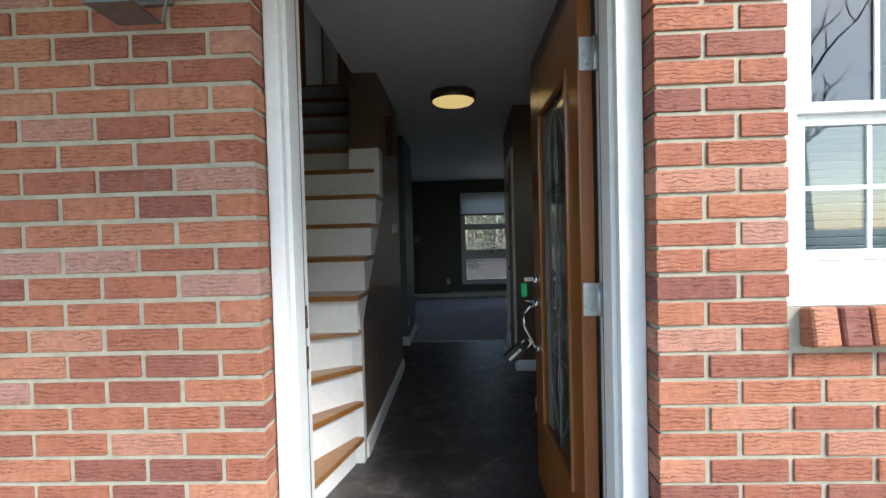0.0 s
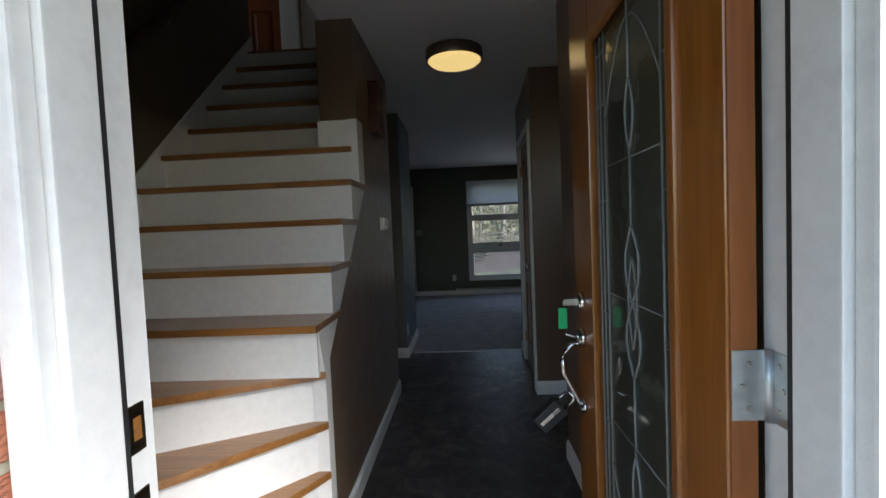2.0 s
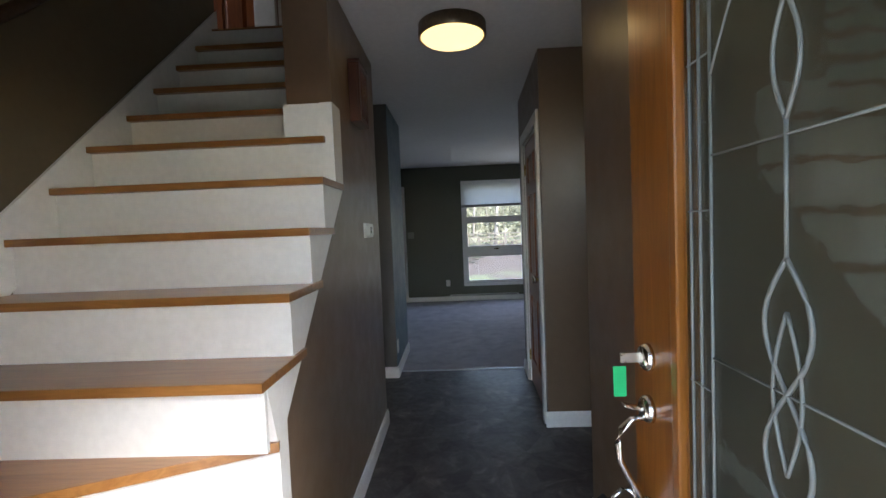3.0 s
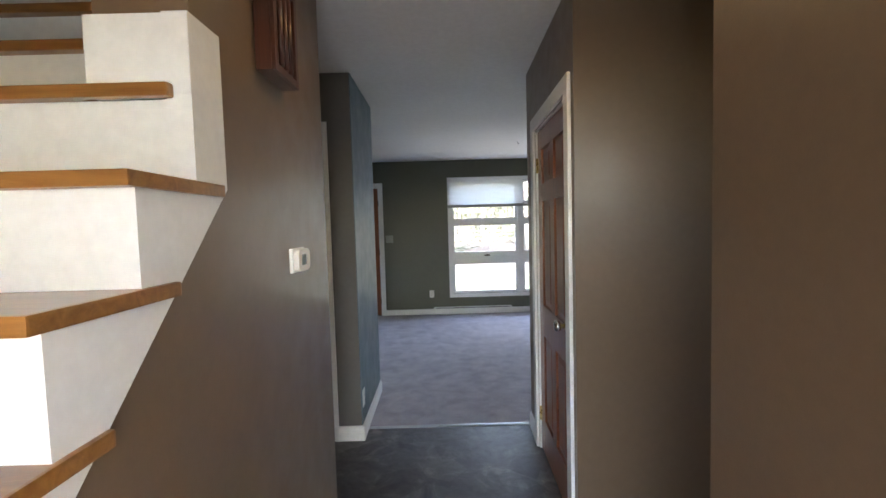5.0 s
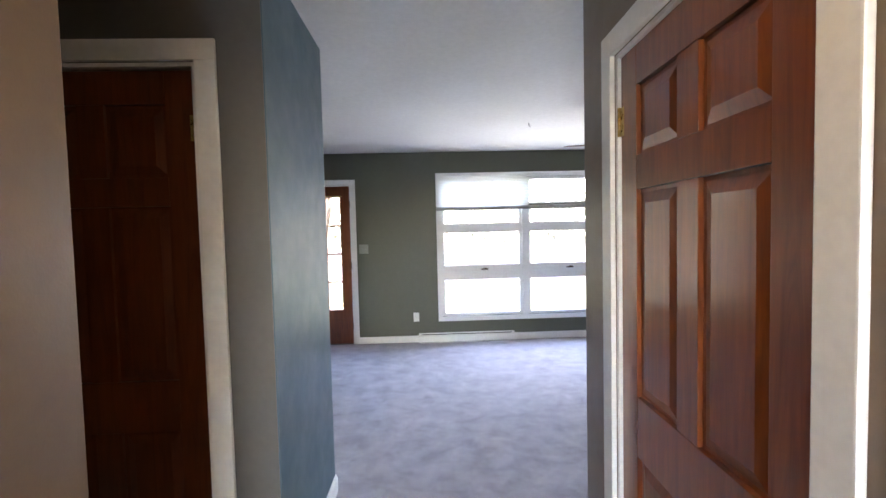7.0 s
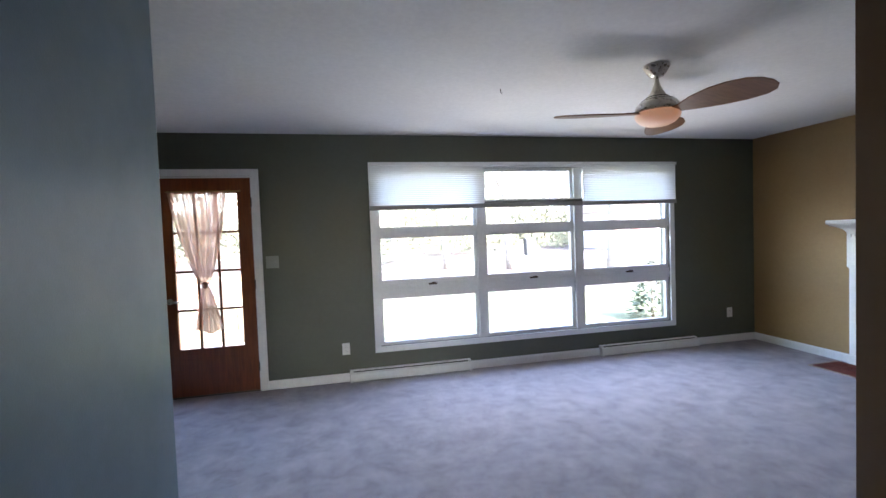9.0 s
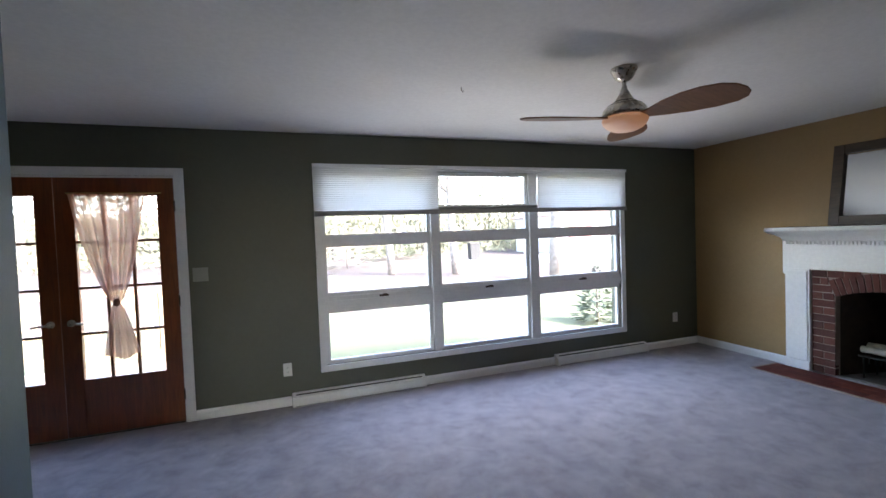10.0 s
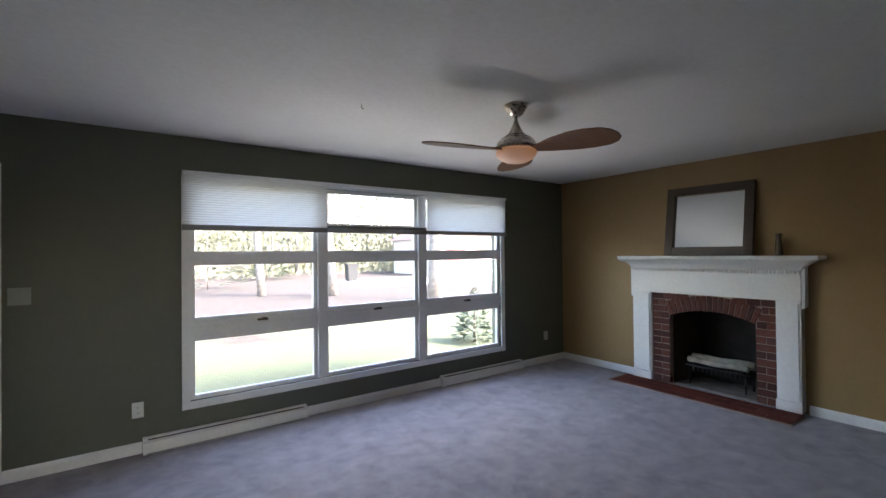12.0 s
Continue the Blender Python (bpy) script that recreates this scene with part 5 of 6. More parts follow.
def build_mantel():
    m = thing("mantelpiece", (FX, 8.17, 0), "white painted wooden mantelpiece with dentil moulding", "mantelpiece")
    xw = RIGHT_X - 0.001
    for a, b, o in ((7.385, IN0, -1), (IN1, 8.985, 1)):
        leg = part("pilaster", box(FX, xw, a, b, 0.026, INT, bev=0.003), M_WHITE, m)
        part("pilaster_strip", box(FX - 0.014, FX - 0.0005, (a + 0.018), (b - 0.05) if o < 0 else b - 0.018, 0.12, INT - 0.02, bev=0.005), M_WHITE, leg)
        part("plinth", box(FX - 0.02, FX - 0.0005, a - 0.004, b + 0.004, 0.026, 0.115, bev=0.005), M_WHITE, leg)
        u0, u1 = (a - 0.028, a - 0.0005) if o < 0 else (b + 0.0005, b + 0.028)
        part("bracket", prism(bmesh.new(), [(u0 if o > 0 else u1, 0.95), (u1 if o > 0 else u0, 0.97), (u1 if o > 0 else u0, 1.33), (u0 if o > 0 else u1, 1.33)], FX + 0.01, xw, "x", 0.003), M_WHITE, leg)
    part("frieze", box(FX, xw, 7.385, 8.985, INT + 0.001, 1.335, bev=0.002), M_WHITE, m)
    part("inner_bead", box(FX - 0.012, FX - 0.0005, IN0 - 0.02, IN1 + 0.02, INT - 0.001, INT + 0.022, bev=0.004), M_WHITE, m)
    # crown: stepped cove up to the shelf
    b = bmesh.new()
    for (d0, z0), (d1, z1) in zip([(0.006, 1.296), (0.02, 1.318), (0.032, 1.336), (0.062, 1.358), (0.098, 1.374)], [(0.02, 1.318), (0.032, 1.336), (0.062, 1.358), (0.098, 1.374), (0.118, 1.392)]):
        lo = [b.verts.new(p) for p in ((xw, 7.385 - d0, z0), (FX - d0, 7.385 - d0, z0), (FX - d0, 8.985 + d0, z0), (xw, 8.985 + d0, z0))]
        hi = [b.verts.new(p) for p in ((xw, 7.385 - d1, z1), (FX - d1, 7.385 - d1, z1), (FX - d1, 8.985 + d1, z1), (xw, 8.985 + d1, z1))]
        for k in range(3):
            b.faces.new((lo[k], lo[k + 1], hi[k + 1], hi[k]))
    part("crown_moulding", b, M_WHITE, m)
    b = bmesh.new()
    n = 52
    for k in range(n):
        y = 7.40 + (8.97 - 7.40) * k / (n - 1)
        bx(b, FX - 0.017, FX - 0.0005, y - 0.009, y + 0.009, 1.262, 1.292)
    part("dentil_band", b, M_WHITE, m)
    part("shelf", box(FX - 0.15, xw, 7.22, 9.09, 1.393, 1.43, bev=0.008), M_WHITE, m)


build_mantel()


def build_fireplace():
    f = thing("fireplace", (FX + 0.04, 8.15, 0), "brick fireplace with an arched opening and sooty firebox", "fireplace")
    x0, x1 = FX + 0.022, FX + 0.098
    cz, R = CROWN - 1.09, 1.09
    mid = (FO0 + FO1) / 2
    T = 0.160
    # mortar bed with the arch cut out
    arch = [(mid + R * math.sin(radians(a)), cz + R * math.cos(radians(a))) for a in np.linspace(-22.1, 22.1, 15)]
    pts = [(IN0 + 0.001, 0.026), (FO0 - 0.004, 0.026)] + [(y, z + 0.004) for y, z in arch] + [(FO1 + 0.004, 0.026), (IN1 - 0.001, 0.026), (IN1 - 0.001, INT - 0.002), (IN0 + 0.001, INT - 0.002)]
    part("mortar_bed", prism(bmesh.new(), pts, x0 + 0.008, x1, "x"), M_FMORTAR, f, "pale mortar joints")

    def outer(z):
        """Half width of the arch ring at a height."""
        s = (z - cz) / (R + T + 0.008)
        return (R + T + 0.008) * math.sqrt(max(0.0, 1 - s * s))
    course, n = 0.0708, 14
    for k in range(n):
        za, zb = 0.03 + course * k, 0.03 + course * (k + 1) - 0.009
        zb = min(zb, INT - 0.003)
        for s in (-1, 1):
            e = IN0 + 0.004 if s < 0 else IN1 - 0.004
            lim = mid + s * ((FO1 - FO0) / 2 - 0.001)
            if zb > SPRING - 0.03:
                half_w = (FO1 - FO0) / 2 + 0.007 + min(0.15, max(0.0, za - SPRING)) * 0.406 if za < 0.93 else outer(zb - 0.012)
                lim = mid + s * half_w
            if abs(e - lim) < 0.03:
                continue
            # one or two bricks to the course
            cuts = [e, lim] if k % 2 else [e, (e + lim) / 2, lim]
            if abs(e - lim) > 0.26:
                cuts = [e + (lim - e) * i / 3 for i in range(4)]
            for p, q in zip(cuts, cuts[1:]):
                lo, hi = min(p, q) + 0.0045, max(p, q) - 0.0045
                if hi - lo > 0.015:
                    part("brick", box(x0, x1 - 0.02, lo, hi, za, zb, bev=0.003), M_FBRICK, f)
    m = 17
    for k in range(m):
        a0, a1 = radians(-22.0 + 44.0 * k / m + 0.22), radians(-22.0 + 44.0 * (k + 1) / m - 0.22)
        top = min(R + T, (INT - 0.003 - cz) / math.cos((a0 + a1) / 2))
        q = [(mid + r * math.sin(a), cz + r * math.cos(a)) for r, a in ((R + 0.003, a0), (R + 0.003, a1), (top, a1), (top, a0))]
        part("brick", prism(bmesh.new(), q, x0 - 0.001, x1 - 0.02, "x", 0.003), M_FBRICK, f)
    # firebox
    fb = part("firebox", box(x1 + 0.002, 5.30, FO0 - 0.06, FO1 + 0.06, -0.02, 0.022), M_ASH, f, "ash-grey firebox floor")
    part("firebox_back", box(5.16, 5.22, FO0 - 0.06, FO1 + 0.06, 0.022, 1.15), M_SOOT, f, "sooty firebox wall")
    for s, y in ((-1, FO0 - 0.004), (1, FO1 + 0.004)):
        w = prism(bmesh.new(), [(x1 + 0.002, y), (5.16, y - s * 0.11), (5.16, y + s * 0.05), (x1 + 0.002, y + s * 0.05)], 0.022, 1.15, "z")
        part("firebox_side", w, M_FIREBRICK, f, "smoke-stained tan firebox wall")
    part("firebox_throat", box(x1 + 0.002, 5.22, FO0 - 0.06, FO1 + 0.06, 1.15, 1.2), M_SOOT, f)
    part("lintel", box(x1 + 0.001, x1 + 0.05, FO0 - 0.06, FO1 + 0.06, CROWN + 0.01, 1.15), M_SOOT, f)


build_fireplace()


def build_grate():
    g = thing("fire_grate", (4.93, 8.1, 0.03), "black iron fire grate holding pale logs", "fire grate")
    for y in np.linspace(7.90, 8.44, 13):
        part("bar", tube(bmesh.new(), [(4.785, y, 0.165), (4.79, y, 0.225), (4.82, y, 0.238), (5.03, y, 0.238), (5.07, y, 0.29)], 0.006, 8), M_IRON, g)
    for x in (4.80, 5.0):
        part("cross_bar", tube(bmesh.new(), [(x, 7.86, 0.222), (x, 8.48, 0.222)], 0.009, 8), M_IRON, g)
        for y in (7.9, 8.44):
            part("leg", tube(bmesh.new(), [(x, y, 0.216), (x, y, 0.022)], 0.009, 8), M_IRON, g)
    def log(y0, y1, x, z, r, dy):
        b = tube(bmesh.new(), [(x + dy * (t - 0.5), y0 + (y1 - y0) * t, z + 0.006 * math.sin(9 * t)) for t in np.linspace(0, 1, 9)], r, 14)
        return solid("firewood_log", b, M_LOG, "pale ash-grey log lying on the grate", "log", "logs on the grate", kind="thing")
    log(7.88, 8.47, 4.83, 0.277, 0.032, 0.01)
    log(7.86, 8.46, 4.93, 0.288, 0.043, -0.03)


M_LOG = paint("pale_log_bark", (0.42, 0.38, 0.31), 0.9, 0.3, big=14, small=70, relief=0.8)
build_grate()


def build_mirror():
    """Framed mirror leaning back against the chimney wall."""
    m = thing("mirror", (0, 0, 0), "square mirror in a wide dark wooden frame, leaning on the mantel", "mirror")
    y0, y1, h, fw = -0.425, 0.425, 0.742, 0.085
    part("frame_stile", box(-0.026, 0.02, y0, y0 + fw, 0, h, bev=0.006), M_FRAMEW, m)
    part("frame_stile", box(-0.026, 0.02, y1 - fw, y1, 0, h, bev=0.006), M_FRAMEW, m)
    part("frame_rail", box(-0.025, 0.019, y0 + fw + 0.0005, y1 - fw - 0.0005, 0, fw, bev=0.006), M_FRAMEW, m)
    part("frame_rail", box(-0.025, 0.019, y0 + fw + 0.0005, y1 - fw - 0.0005, h - fw, h, bev=0.006), M_FRAMEW, m)
    part("mirror_glass", box(0.004, 0.009, y0 + fw - 0.004, y1 - fw + 0.004, fw - 0.004, h - fw + 0.004), M_MIRROR, m, "silvered mirror glass")
    part("backing", box(0.0095, 0.016, y0 + fw - 0.004, y1 - fw + 0.004, fw - 0.004, h - fw + 0.004), M_FRAMEW, m)
    m.matrix_basis = Matrix.Translation((4.600, 8.172, 1.436)) @ Matrix.Rotation(radians(8.5), 4, "Y")


M_MIRROR, nt_, b_ = nodes_of("mirror_silver")
b_.inputs["Base Color"].default_value, b_.inputs["Metallic"].default_value, b_.inputs["Roughness"].default_value = (0.66, 0.70, 0.70, 1), 1.0, 0.04
build_mirror()
v = lathe(bmesh.new(), [(0.028, 0.0), (0.031, 0.004), (0.031, 0.06), (0.028, 0.12), (0.022, 0.17), (0.026, 0.195), (0.026, 0.205), (0.018, 0.205)], (0, 0, 0), 28)
bmesh.ops.translate(v, verts=v.verts, vec=(4.625, 7.548, 1.431))
solid("vase", v, M_FRAMEW, "small dark brown turned vase on the mantel shelf", "vase", kind="thing")
st = box(4.50, 4.53, 8.72, 8.90, 1.431, 1.438, bev=0.002)
solid("stick", st, M_FRAMEW, "thin dark stick lying on the mantel shelf", "stick", kind="thing")


# ---- outside, front ----
def build_front_window():
    w = thing("window_2", (1.3, 2.1, WIN_B), "white double-hung window with muntins beside the entrance", "window", kind="structure")
    x0, x1, z0, z1 = WIN_L, WIN_R, WIN_B, WIN_T
    yo = 2.072
    part("side_casing", box(x0 + 0.001, x0 + 0.04, yo, yo + 0.05, z0 + 0.116, z1, bev=0.004), M_WORN, w)
    part("side_casing", box(x1 - 0.04, x1 - 0.001, yo, yo + 0.05, z0 + 0.116, z1, bev=0.004), M_WORN, w)
    part("sill", box(x0 + 0.001, x1 - 0.001, yo - 0.012, yo + 0.07, z0 + 0.001, z0 + 0.115, bev=0.006), M_WORN, w)
    part("head_casing", box(x0 + 0.041, x1 - 0.041, yo, yo + 0.05, z1 - 0.05, z1 - 0.001), M_WORN, w)
    mid = 1.545
    for a, b, y in ((z0 + 0.117, mid, yo + 0.028), (mid + 0.001, z1 - 0.051, yo + 0.006)):
        f = 0.04
        for p, q in ((x0 + 0.041, x0 + 0.041 + f), (x1 - 0.041 - f, x1 - 0.041)):
            part("sash_stile", box(p, q, y, y + 0.03, a, b, bev=0.003), M_WHITE, w)
        part("sash_rail", box(x0 + 0.0415 + f, x1 - 0.0415 - f, y + 0.001, y + 0.029, a, a + f * 0.7, bev=0.003), M_WHITE, w)
        part("sash_rail", box(x0 + 0.0415 + f, x1 - 0.0415 - f, y + 0.001, y + 0.029, b - f * 0.7, b, bev=0.003), M_WHITE, w)
        p = part("pane", box(x0 + 0.08, x1 - 0.08, y + 0.014, y + 0.017, a + 0.026, b - 0.026), M_STREETGLASS, w)
        for k in range(1, 4):
            xm = x0 + 0.081 + (x1 - x0 - 0.162) * k / 4 - 0.02
            part("muntin", box(xm - 0.006, xm + 0.006, y + 0.008, y + 0.0135, a + 0.0285, b - 0.0285), M_WHITE, w)
        part("muntin", box(x0 + 0.082, x1 - 0.082, y + 0.0075, y + 0.0138, (a + b) / 2 - 0.006, (a + b) / 2 + 0.006), M_WHITE, w)
    bl = thing("window_blind", (1.3, 2.18, 1.5), "white slatted blind behind the front window", "blind")
    part("headrail", box(x0 + 0.05, x1 - 0.05, 2.178, 2.21, 1.555, 1.585), M_WHITE, bl)
    for k in range(16):
        z = z0 + 0.13 + k * 0.024
        part("slat", prism(bmesh.new(), [(2.184, z + 0.02), (2.196, z), (2.197, z + 0.0015), (2.185, z + 0.0215)], x0 + 0.05, x1 - 0.05, "x"), M_PLASTIC, bl)


build_front_window()
# unseen porch roof, placed and sized to shade the bricks left of the door
solid("porch_roof_shade", box(-3.2, 0.60, 0.86, BRICK_Y - 0.002, 2.20, 2.40), M_ROOF, "unseen dark brown porch roof, added to shade the entrance bricks", "roof")


def build_lantern():
    l = thing("wall_lantern", (-0.78, BRICK_Y, 1.935), "grey metal and glass wall lantern beside the entrance", "wall lamp")
    cx, cy = -0.775, 1.925
    part("back_plate", box(cx - 0.05, cx + 0.05, BRICK_Y - 0.014, BRICK_Y - 0.001, 1.875, 2.115, bev=0.004), M_LANTERN, l)
    part("arm", tube(bmesh.new(), [(cx, BRICK_Y - 0.014, 2.075), (cx, cy + 0.03, 2.105), (cx, cy, 2.085)], 0.009, 8), M_LANTERN, l)
    b0, b1, zb, zt = 0.055, 0.088, 1.803, 2.015
    part("bottom_plate", box(cx - b0, cx + b0, cy - b0, cy + b0, zb - 0.006, zb, bev=0.001), M_LANTERN, l)
    for sx, sy in ((-1, -1), (1, -1), (1, 1), (-1, 1)):
        part("corner_bar", tube(bmesh.new(), [(cx + sx * b0, cy + sy * b0, zb), (cx + sx * b1, cy + sy * b1, zt)], 0.004, 6), M_LANTERN, l)
    for sx, sy, tx, ty in ((-1, -1, 1, -1), (1, -1, 1, 1), (1, 1, -1, 1), (-1, 1, -1, -1)):
        b = bmesh.new()
        vs = [b.verts.new(p) for p in ((cx + sx * b0, cy + sy * b0, zb + 0.001), (cx + tx * b0, cy + ty * b0, zb + 0.001), (cx + tx * b1, cy + ty * b1, zt), (cx + sx * b1, cy + sy * b1, zt))]
        fc = b.faces.new(vs)
        ex = bmesh.ops.extrude_face_region(b, geom=[fc])
        nrm = Vector((cx, cy, (zb + zt) / 2)) - fc.calc_center_median()
        bmesh.ops.translate(b, verts=[g for g in ex["geom"] if isinstance(g, bmesh.types.BMVert)], vec=nrm.normalized() * 0.003)
        part("glass_pane", b, M_GLASS, l)
    part("cap", lathe(bmesh.new(), [(0.135, zt), (0.125, zt + 0.012), (0.05, zt + 0.06), (0.02, zt + 0.07), (0.006, zt + 0.09)], (cx, cy, 0), 4), M_LANTERN, l)
    part("candle", lathe(bmesh.new(), [(0.012, zb), (0.012, zb + 0.07), (0.016, zb + 0.08), (0.02, zb + 0.11), (0.006, zb + 0.15)], (cx, cy, 0), 16), M_PLASTIC, l)


build_lantern()


# ---- trees and yard ----
def build_tree(name, x, y, h, r, seed, label, crown=True, group="yard trees"):
    rng = random.Random(seed)
    t = thing(name, (x, y, -0.36), label, "tree", group)
    tr, limbs = bmesh.new(), bmesh.new()
    lean = (rng.uniform(-0.06, 0.06), rng.uniform(-0.06, 0.06))
    axis = [Vector((x + lean[0] * h * u + 0.08 * math.sin(5 * u + seed), y + lean[1] * h * u, -0.42 + h * u)) for u in np.linspace(0, 1, 9)]
    tube(tr, axis, r, 12, r * 0.25)
    part("trunk", tr, M_BARK, t)

    def grow(p, d, ln, rad, depth):
        pts, q = [p], p
        for _ in range(4):
            d = (d + Vector((rng.uniform(-0.3, 0.3), rng.uniform(-0.3, 0.3), rng.uniform(-0.12, 0.25)))).normalized()
            q = q + d * ln / 4
            pts.append(q)
        tube(limbs, pts, rad, 5, rad * 0.35)
        if depth:
            for _ in range(3):
                k = rng.randint(1, 4)
                nd = (d + Vector((rng.uniform(-1, 1), rng.uniform(-1, 1), rng.uniform(-0.2, 0.7)))).normalized()
                grow(pts[k], nd, ln * rng.uniform(0.45, 0.7), rad * 0.5, depth - 1)
    for k in range(9):
        u = rng.uniform(0.35, 0.98)
        i = min(7, int(u * 8))
        a = rng.uniform(0, 2 * math.pi)
        grow(axis[i].copy(), Vector((math.cos(a), math.sin(a), rng.uniform(0.2, 0.8))).normalized(), h * rng.uniform(0.18, 0.34), r * 0.35, 2)
    part("crown", limbs, M_BARK, t, "bare spring branches")
    return t


build_tree("tree", 7.23, 24.95, 10.0, 0.21, 3, "bare grey-brown yard tree with a straight trunk")
build_tree("tree", 9.81, 20.58, 11.0, 0.30, 5, "bare grey-brown yard tree with a thick forked trunk")
build_tree("tree", 4.6, 27.0, 11.0, 0.2, 8, "bare grey-brown yard tree farther back")
build_tree("tree", -1.5, 30.0, 11.0, 0.2, 11, "bare grey-brown yard tree farther back")
build_tree("tree", 0.6, 34.0, 12.0, 0.22, 14, "bare grey-brown yard tree farther back")
build_tree("tree", 6.2, -4.6, 8.0, 0.17, 31, "bare tree by the street in front of the house", group="street trees")
build_tree("tree", 3.5, -9.5, 9.0, 0.2, 21, "bare tree by the street in front of the house", group="street trees")
build_tree("tree", 7.5, -12.0, 10.0, 0.22, 25, "bare tree by the street in front of the house", group="street trees")


def build_spruce(x, y, h, spread, seed, label):
    rng = random.Random(seed)
    t = thing("evergreen_shrub", (x, y, -0.36), label, "shrub", "evergreens in the yard")
    part("trunk", tube(bmesh.new(), [(x, y, -0.42), (x, y, h - 0.36)], 0.035, 8, 0.008), M_BARK, t)
    b = bmesh.new()
    for k in range(520):
        u = rng.random() ** 1.1
        rad = spread * (1 - u) + 0.05
        a = rng.uniform(0, 2 * math.pi)
        d = Vector((math.cos(a), math.sin(a), rng.uniform(-0.25, 0.3)))
        p0 = Vector((x, y, -0.30 + u * h * 0.95)) + d * rad * rng.uniform(0.25, 0.7)
        p1 = p0 + d * rad * rng.uniform(0.3, 0.55)
        s = d.cross((0, 0, 1)).normalized() * rng.uniform(0.025, 0.06)
        up = Vector((0, 0, rng.uniform(0.01, 0.03)))
        vs = [b.verts.new(p) for p in (p0, (p0 + p1) / 2 + s + up, p1, (p0 + p1) / 2 - s + up)]
        b.faces.new(vs)
    part("crown", b, M_NEEDLE, t, "dark green needle sprays")


build_spruce(5.62, 13.15, 1.12, 0.5, 2, "small dark green spruce growing near the house")
build_spruce(-0.4, 24.0, 2.0, 2.2, 4, "low spreading dark green juniper")
build_spruce(8.3, 40.8, 1.9, 2.6, 9, "low tangled dark green shrub by the fence")
build_spruce(3.3, 33.0, 6.5, 2.4, 6, "tall dark green spruce at the yard's edge")


def build_fence():
    f = thing("rail_fence", (-3, 42, -0.36), "weathered grey post-and-rail fence at the yard's edge", "fence")
    for k in range(8):
        x = -10 + 2.4 * k
        part("post", box(x - 0.06, x + 0.06, 41.94, 42.06, -0.5, 0.85, bev=0.01), M_FENCE, f)
        for z in (0.05, 0.4, 0.72):
            if k < 7:
                part("rail", box(x + 0.061, x + 2.339, 41.975, 42.025, z - 0.05, z + 0.05, bev=0.01), M_FENCE, f)


build_fence()


def build_deck():
    solid("deck", box(-3.5, -0.1, FAR_Y + 0.185, 12.9, -0.3, -0.09), M_DECK, "pale wooden deck outside the glass doors", "deck")
    r = thing("deck_railing", (-1.8, 12.8, -0.09), "pale wooden deck railing with upright balusters", "railing")
    for x in (-3.4, -1.75, -0.15):
        part("post", box(x - 0.045, x + 0.045, 12.76, 12.85, -0.089, 0.93, bev=0.005), M_DECK, r)
    for z in (0.02, 0.84):
        part("rail", box(-3.354, -1.796, 12.785, 12.825, z, z + 0.07), M_DECK, r)
        part("rail", box(-1.704, -0.196, 12.785, 12.825, z, z + 0.07), M_DECK, r)
    for k in range(24):
        x = -3.28 + 0.132 * k
        if abs(x + 1.75) > 0.07:
            part("baluster", box(x - 0.018, x + 0.018, 12.788, 12.822, 0.0905, 0.8395), M_DECK, r)


build_deck()


def build_neighbour():
    n = thing("garage", (25, 38, -0.36), "pale neighbouring garage with a faded red door", "building")
    part("wall", box(20.5, 29.0, 36.0, 43.0, -0.4, 2.7), M_SIDING, n)
    part("roof", prism(bmesh.new(), [(20.1, 2.7), (29.4, 2.7), (24.75, 5.0)], 35.6, 43.4, "y"), M_ROOF, n)
    part("door", box(21.4, 23.6, 35.95, 35.99, -0.36, 1.9), M_REDDOOR, n)
    d = part("window", box(25.2, 26.6, 35.95, 35.99, 0.8, 1.9), M_WHITE, n)
    part("pane", box(25.3, 26.5, 35.94, 35.949, 0.9, 1.8), M_SCREEN, d)


build_neighbour()
solid("driveway", box(10.5, 28.0, 28.0, 35.9, -0.38, -0.345), M_CONC, "pale concrete driveway before the garage", "driveway")
bn = thing("rubbish_bin", (12.2, 34.2, -0.345), "dark plastic wheeled rubbish bin in the yard", "bin")
part("body", prism(bmesh.new(), [(11.9, -0.344), (12.5, -0.344), (12.57, 0.75), (11.83, 0.75)], 33.9, 34.5, "y", 0.02), M_BLACK, bn)
part("lid", box(11.80, 12.60, 33.86, 34.54, 0.751, 0.83, bev=0.02), M_BLACK, bn)


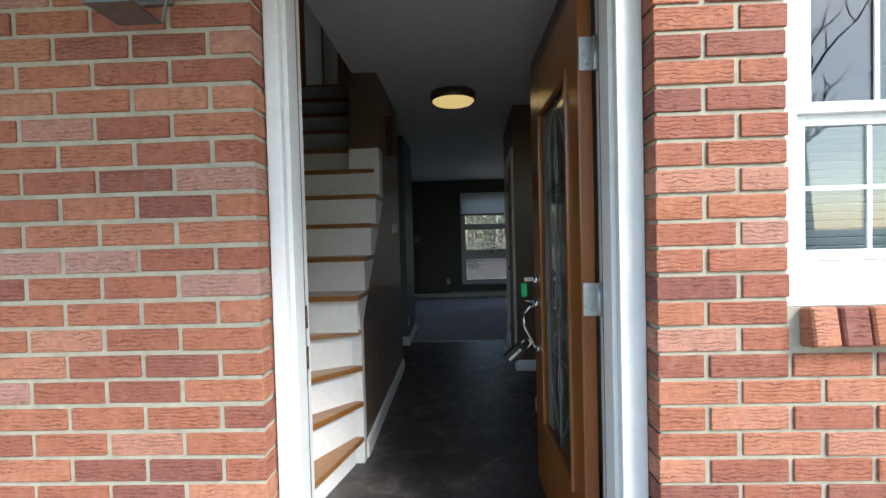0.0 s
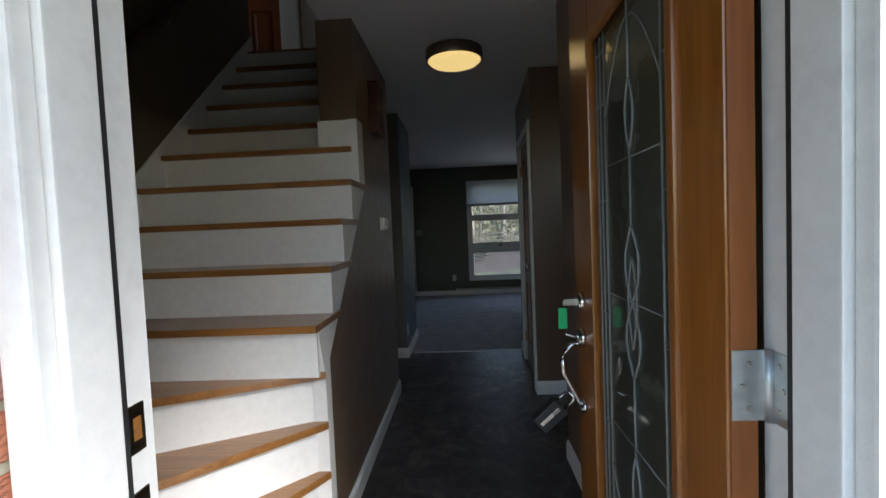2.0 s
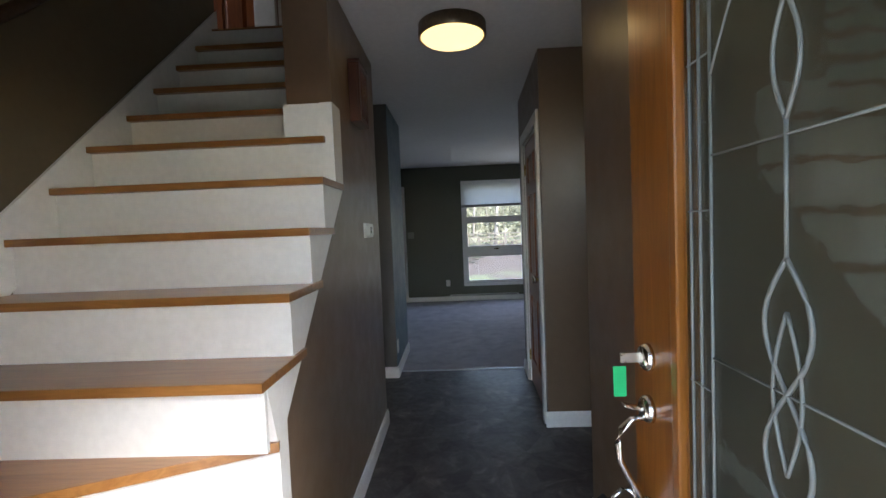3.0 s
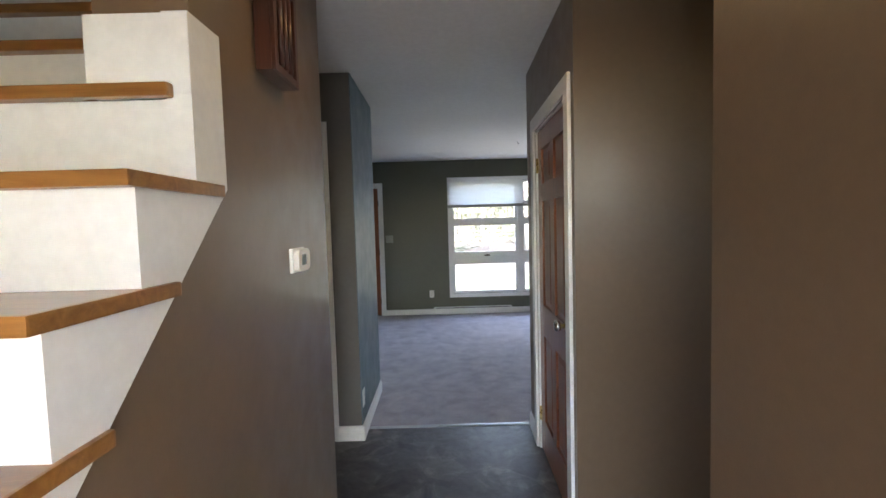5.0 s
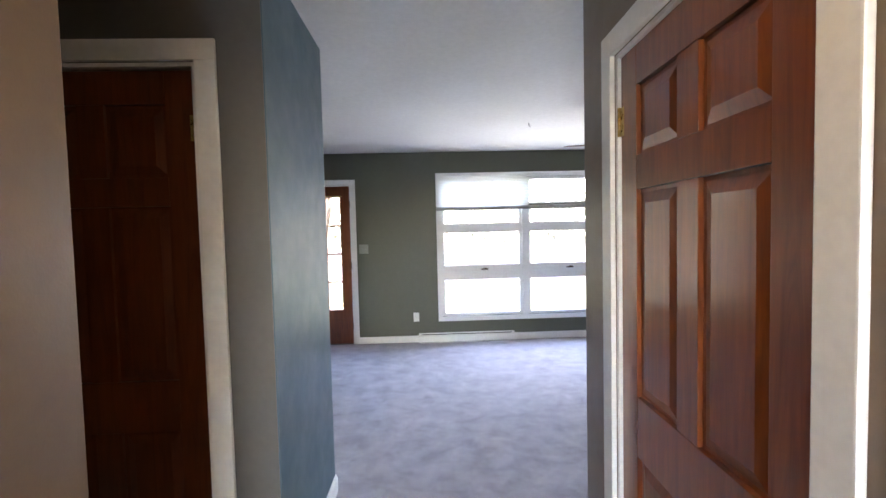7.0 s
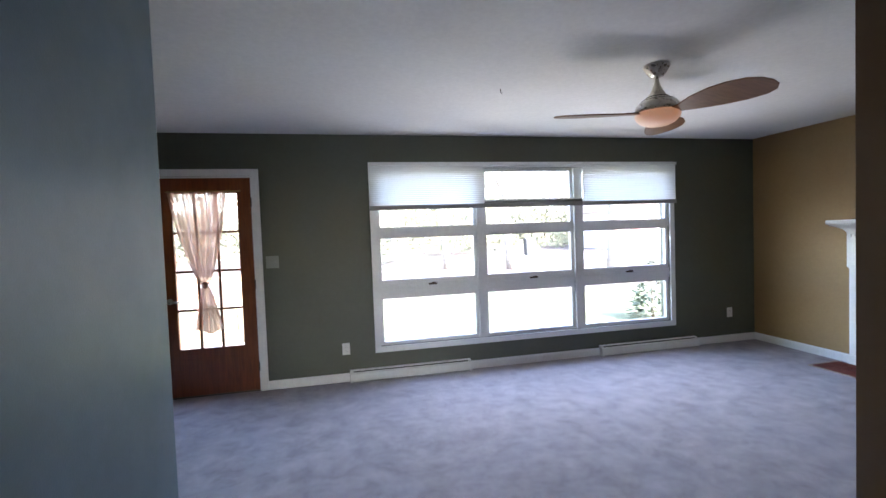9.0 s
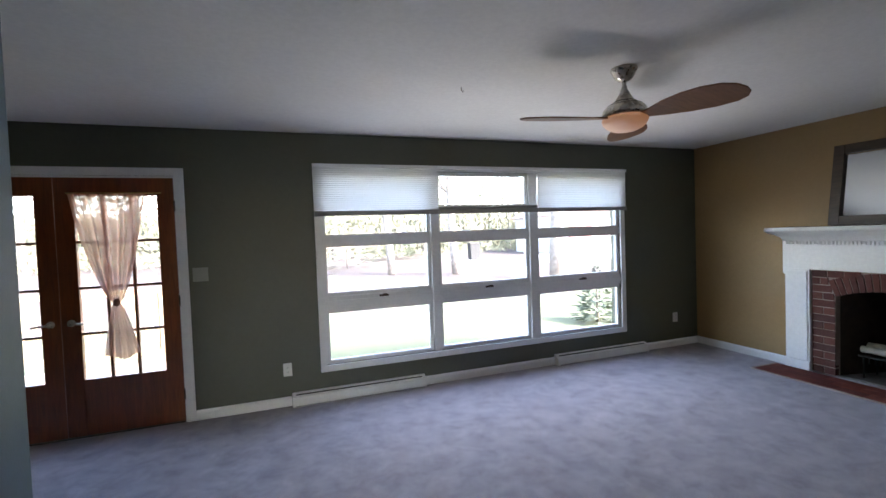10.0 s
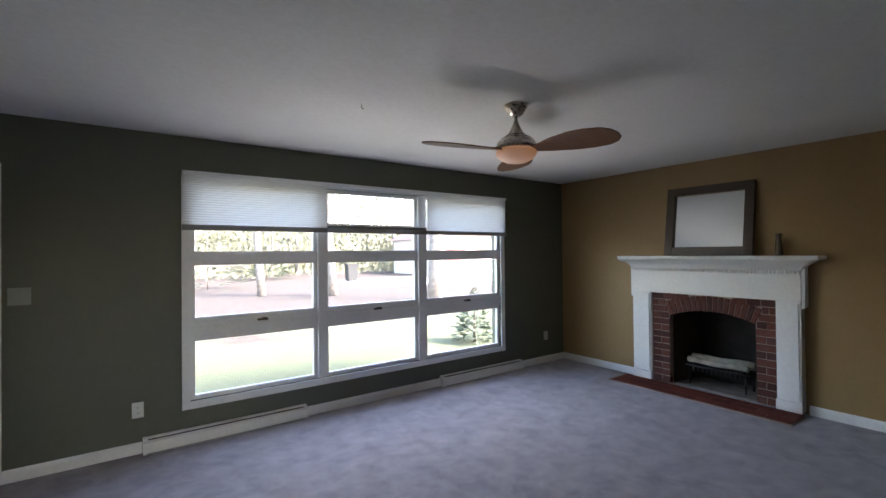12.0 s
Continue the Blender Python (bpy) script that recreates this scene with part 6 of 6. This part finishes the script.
def build_far_woods():
    """Thin trunks and sparse leaf clumps beyond the yard, one mass."""
    rng = random.Random(77)
    w = thing("far_woods", (4, 52, -0.4), "hazy spring woods of thin trunks beyond the yard", "woods", kind="stuff")
    tr = bmesh.new()
    for k in range(110):
        x, y, h = rng.uniform(-34, 42), rng.uniform(44, 62), rng.uniform(8, 14)
        tube(tr, [(x, y, -0.5), (x + rng.uniform(-0.4, 0.4), y, h * 0.5), (x + rng.uniform(-0.9, 0.9), y, h)], rng.uniform(0.1, 0.24), 6, 0.04)
    verts, faces = [], []
    for k in range(40000):
        p = Vector((rng.uniform(-36, 44), rng.uniform(43, 63), -0.3 + 13.5 * rng.random() ** 1.5))
        s = rng.uniform(0.09, 0.28)
        u = Vector((rng.uniform(-1, 1), rng.uniform(-0.4, 0.4), rng.uniform(-0.6, 0.6))).normalized() * s
        v_ = Vector((rng.uniform(-0.4, 0.4), rng.uniform(-0.4, 0.4), 1)).normalized() * s * 0.7
        n = len(verts)
        verts += [p - u, p - v_, p + u * 0.8, p + v_]
        faces.append((n, n + 1, n + 2, n + 3))
    for k in range(26000):
        p = Vector((rng.uniform(-36, 44), rng.uniform(50, 63), -0.4 + 4.6 * rng.random()))
        s = rng.uniform(0.12, 0.3)
        u = Vector((rng.uniform(-1, 1), rng.uniform(-0.4, 0.4), rng.uniform(-0.6, 0.6))).normalized() * s
        n = len(verts)
        verts += [p - u, p - Vector((0, 0, s)), p + u * 0.8, p + Vector((0, 0, s * 0.8))]
        faces.append((n, n + 1, n + 2, n + 3))
    part("trunks", tr, M_FARBARK, w)
    me = bpy.data.meshes.new("leaves")
    me.from_pydata([q - w.location for q in verts], [], faces)
    me.materials.append(M_WOODS)
    lv = new("leaves", me)
    lv.parent = w


build_far_woods()

# ---- hearth tiles ----
hearth = solid("hearth", box(4.245, 4.599, 7.362, 9.10, -0.02, 0.018), M_FMORTAR, "flush hearth of dark red brick tiles", "hearth", kind="thing")
def plate(name, lx, ly, lz, bev=0.003):
    b = box(-lx / 2, lx / 2, -ly / 2, ly / 2, -lz / 2, lz / 2, bev=0.0)
    bmesh.ops.bevel(b, geom=b.edges[:], offset=bev, segments=1, affect="EDGES")
    me = bpy.data.meshes.new(name)
    b.to_mesh(me)
    b.free()
    return me


def piece(name, me, mat_, at, parent):
    if not me.materials:
        me.materials.append(mat_)
    ob = new(name, me)
    ob.parent = parent
    ob.location = Vector(at) - base_of(parent)
    return ob


tile, half = plate("hearth_tile", 0.108, 0.194, 0.016), plate("hearth_tile_half", 0.108, 0.094, 0.016)
for i in range(3):
    y = 7.368
    x = 4.305 + 0.114 * i
    first = True
    while y < 9.05:
        ln = 0.1 if (first and i % 2) else 0.2
        first = False
        if y + ln > 9.092:
            ln = 0.1
            if y + ln > 9.092:
                break
        piece("tile", tile if ln > 0.15 else half, M_HEARTH, (x, y + ln / 2, 0.0165), hearth)
        y += ln

# ---- front bricks ----
rb = random.Random(12)
COURSE, PITCH, BL, BH = 0.0691, 0.2125, 0.1985, 0.0585
meshes = {}


def brick_mesh(ln):
    key = round(ln, 3)
    if key not in meshes:
        b = box(-ln / 2, ln / 2, -0.04, 0.04, -BH / 2, BH / 2)
        bmesh.ops.bevel(b, geom=b.edges[:], offset=0.002, segments=1, affect="EDGES")
        me = bpy.data.meshes.new("brick")
        b.to_mesh(me)
        b.free()
        me.materials.append(M_BRICK)
        meshes[key] = me
    return meshes[key]


def lay(x0, x1, z, rest):
    """One brick from x0 to x1 with its top at z."""
    if x1 - x0 < 0.03:
        return
    near = -1.75 < (x0 + x1) / 2 < 1.75 and 0.2 < z < 2.0
    y = BRICK_Y + 0.04 + rb.uniform(-0.0015, 0.0025)
    if near:
        ob = piece("brick", brick_mesh(x1 - x0), M_BRICK, ((x0 + x1) / 2 + rb.uniform(-0.001, 0.001), y, z - BH / 2 + rb.uniform(-0.001, 0.001)), wall_front)
        ob.rotation_euler = (0, rb.uniform(-0.006, 0.006), 0)
    else:
        bx(rest, x0, x1, y - 0.04, y + 0.04, z - BH, z)


rest = bmesh.new()
for k in range(-22, 24):
    # left of the door
    z = 1.2326 + 0.0717 * k
    e = DOOR_L
    first = 0.112 if k % 2 == 0 else 0.218
    lay(e - first, e, z, rest)
    x = e - first - (PITCH - BL)
    while x > -3.2:
        lay(max(-3.2, x - BL), x, z, rest)
        x -= PITCH
    # right of the door, round the window
    z = 1.1965 + COURSE * k
    first = 0.118 if k % 2 == 0 else 0.202
    spans, x = [(DOOR_R - 0.002, DOOR_R + first)], DOOR_R + first + (PITCH - BL)
    while x < 3.2:
        spans.append((x, min(3.2, x + BL)))
        x += PITCH
    sill_band = z > 0.965 and z - BH < WIN_T
    for a, b in spans:
        if not sill_band:
            lay(a, b, z, rest)
            continue
        wl, wr = WIN_L - 0.001, WIN_R + 0.001
        if b <= wl + 0.015 or a >= wr - 0.015:
            lay(a, min(b, wl) if b <= wl + 0.015 else b, z, rest)
        else:
            if a < wl - 0.03:
                lay(a, wl, z, rest)
            if b > wr + 0.03:
                lay(wr, b, z, rest)
# bricks over the door
for k in range(13, 24):
    z = 1.218 + COURSE * k
    x = DOOR_L + (0.0 if k % 2 else 0.1)
    while x < DOOR_R - 0.03:
        bx(rest, x, min(x + BL, DOOR_R - 0.004), BRICK_Y, BRICK_Y + 0.08, z - BH, z)
        x += PITCH
tagged(part("bricks_beyond", rest, M_BRICK, wall_front), "red bricks farther along the wall", kind="stuff")
# rowlock sill under the front window
b = box(-0.0335, 0.0335, -0.075, 0.075, -0.05, 0.05)
bmesh.ops.bevel(b, geom=b.edges[:], offset=0.005, segments=1, affect="EDGES")
me = bpy.data.meshes.new("sill_brick")
b.to_mesh(me)
b.free()
me.materials.append(M_BRICK)
for k in range(13):
    ob = piece("sill_brick", me, M_BRICK, (0.918 + 0.0755 * k, BRICK_Y + 0.036, 0.986), wall_front)
    ob.rotation_euler = (radians(-8), rb.uniform(-0.02, 0.02), rb.uniform(-0.02, 0.02))
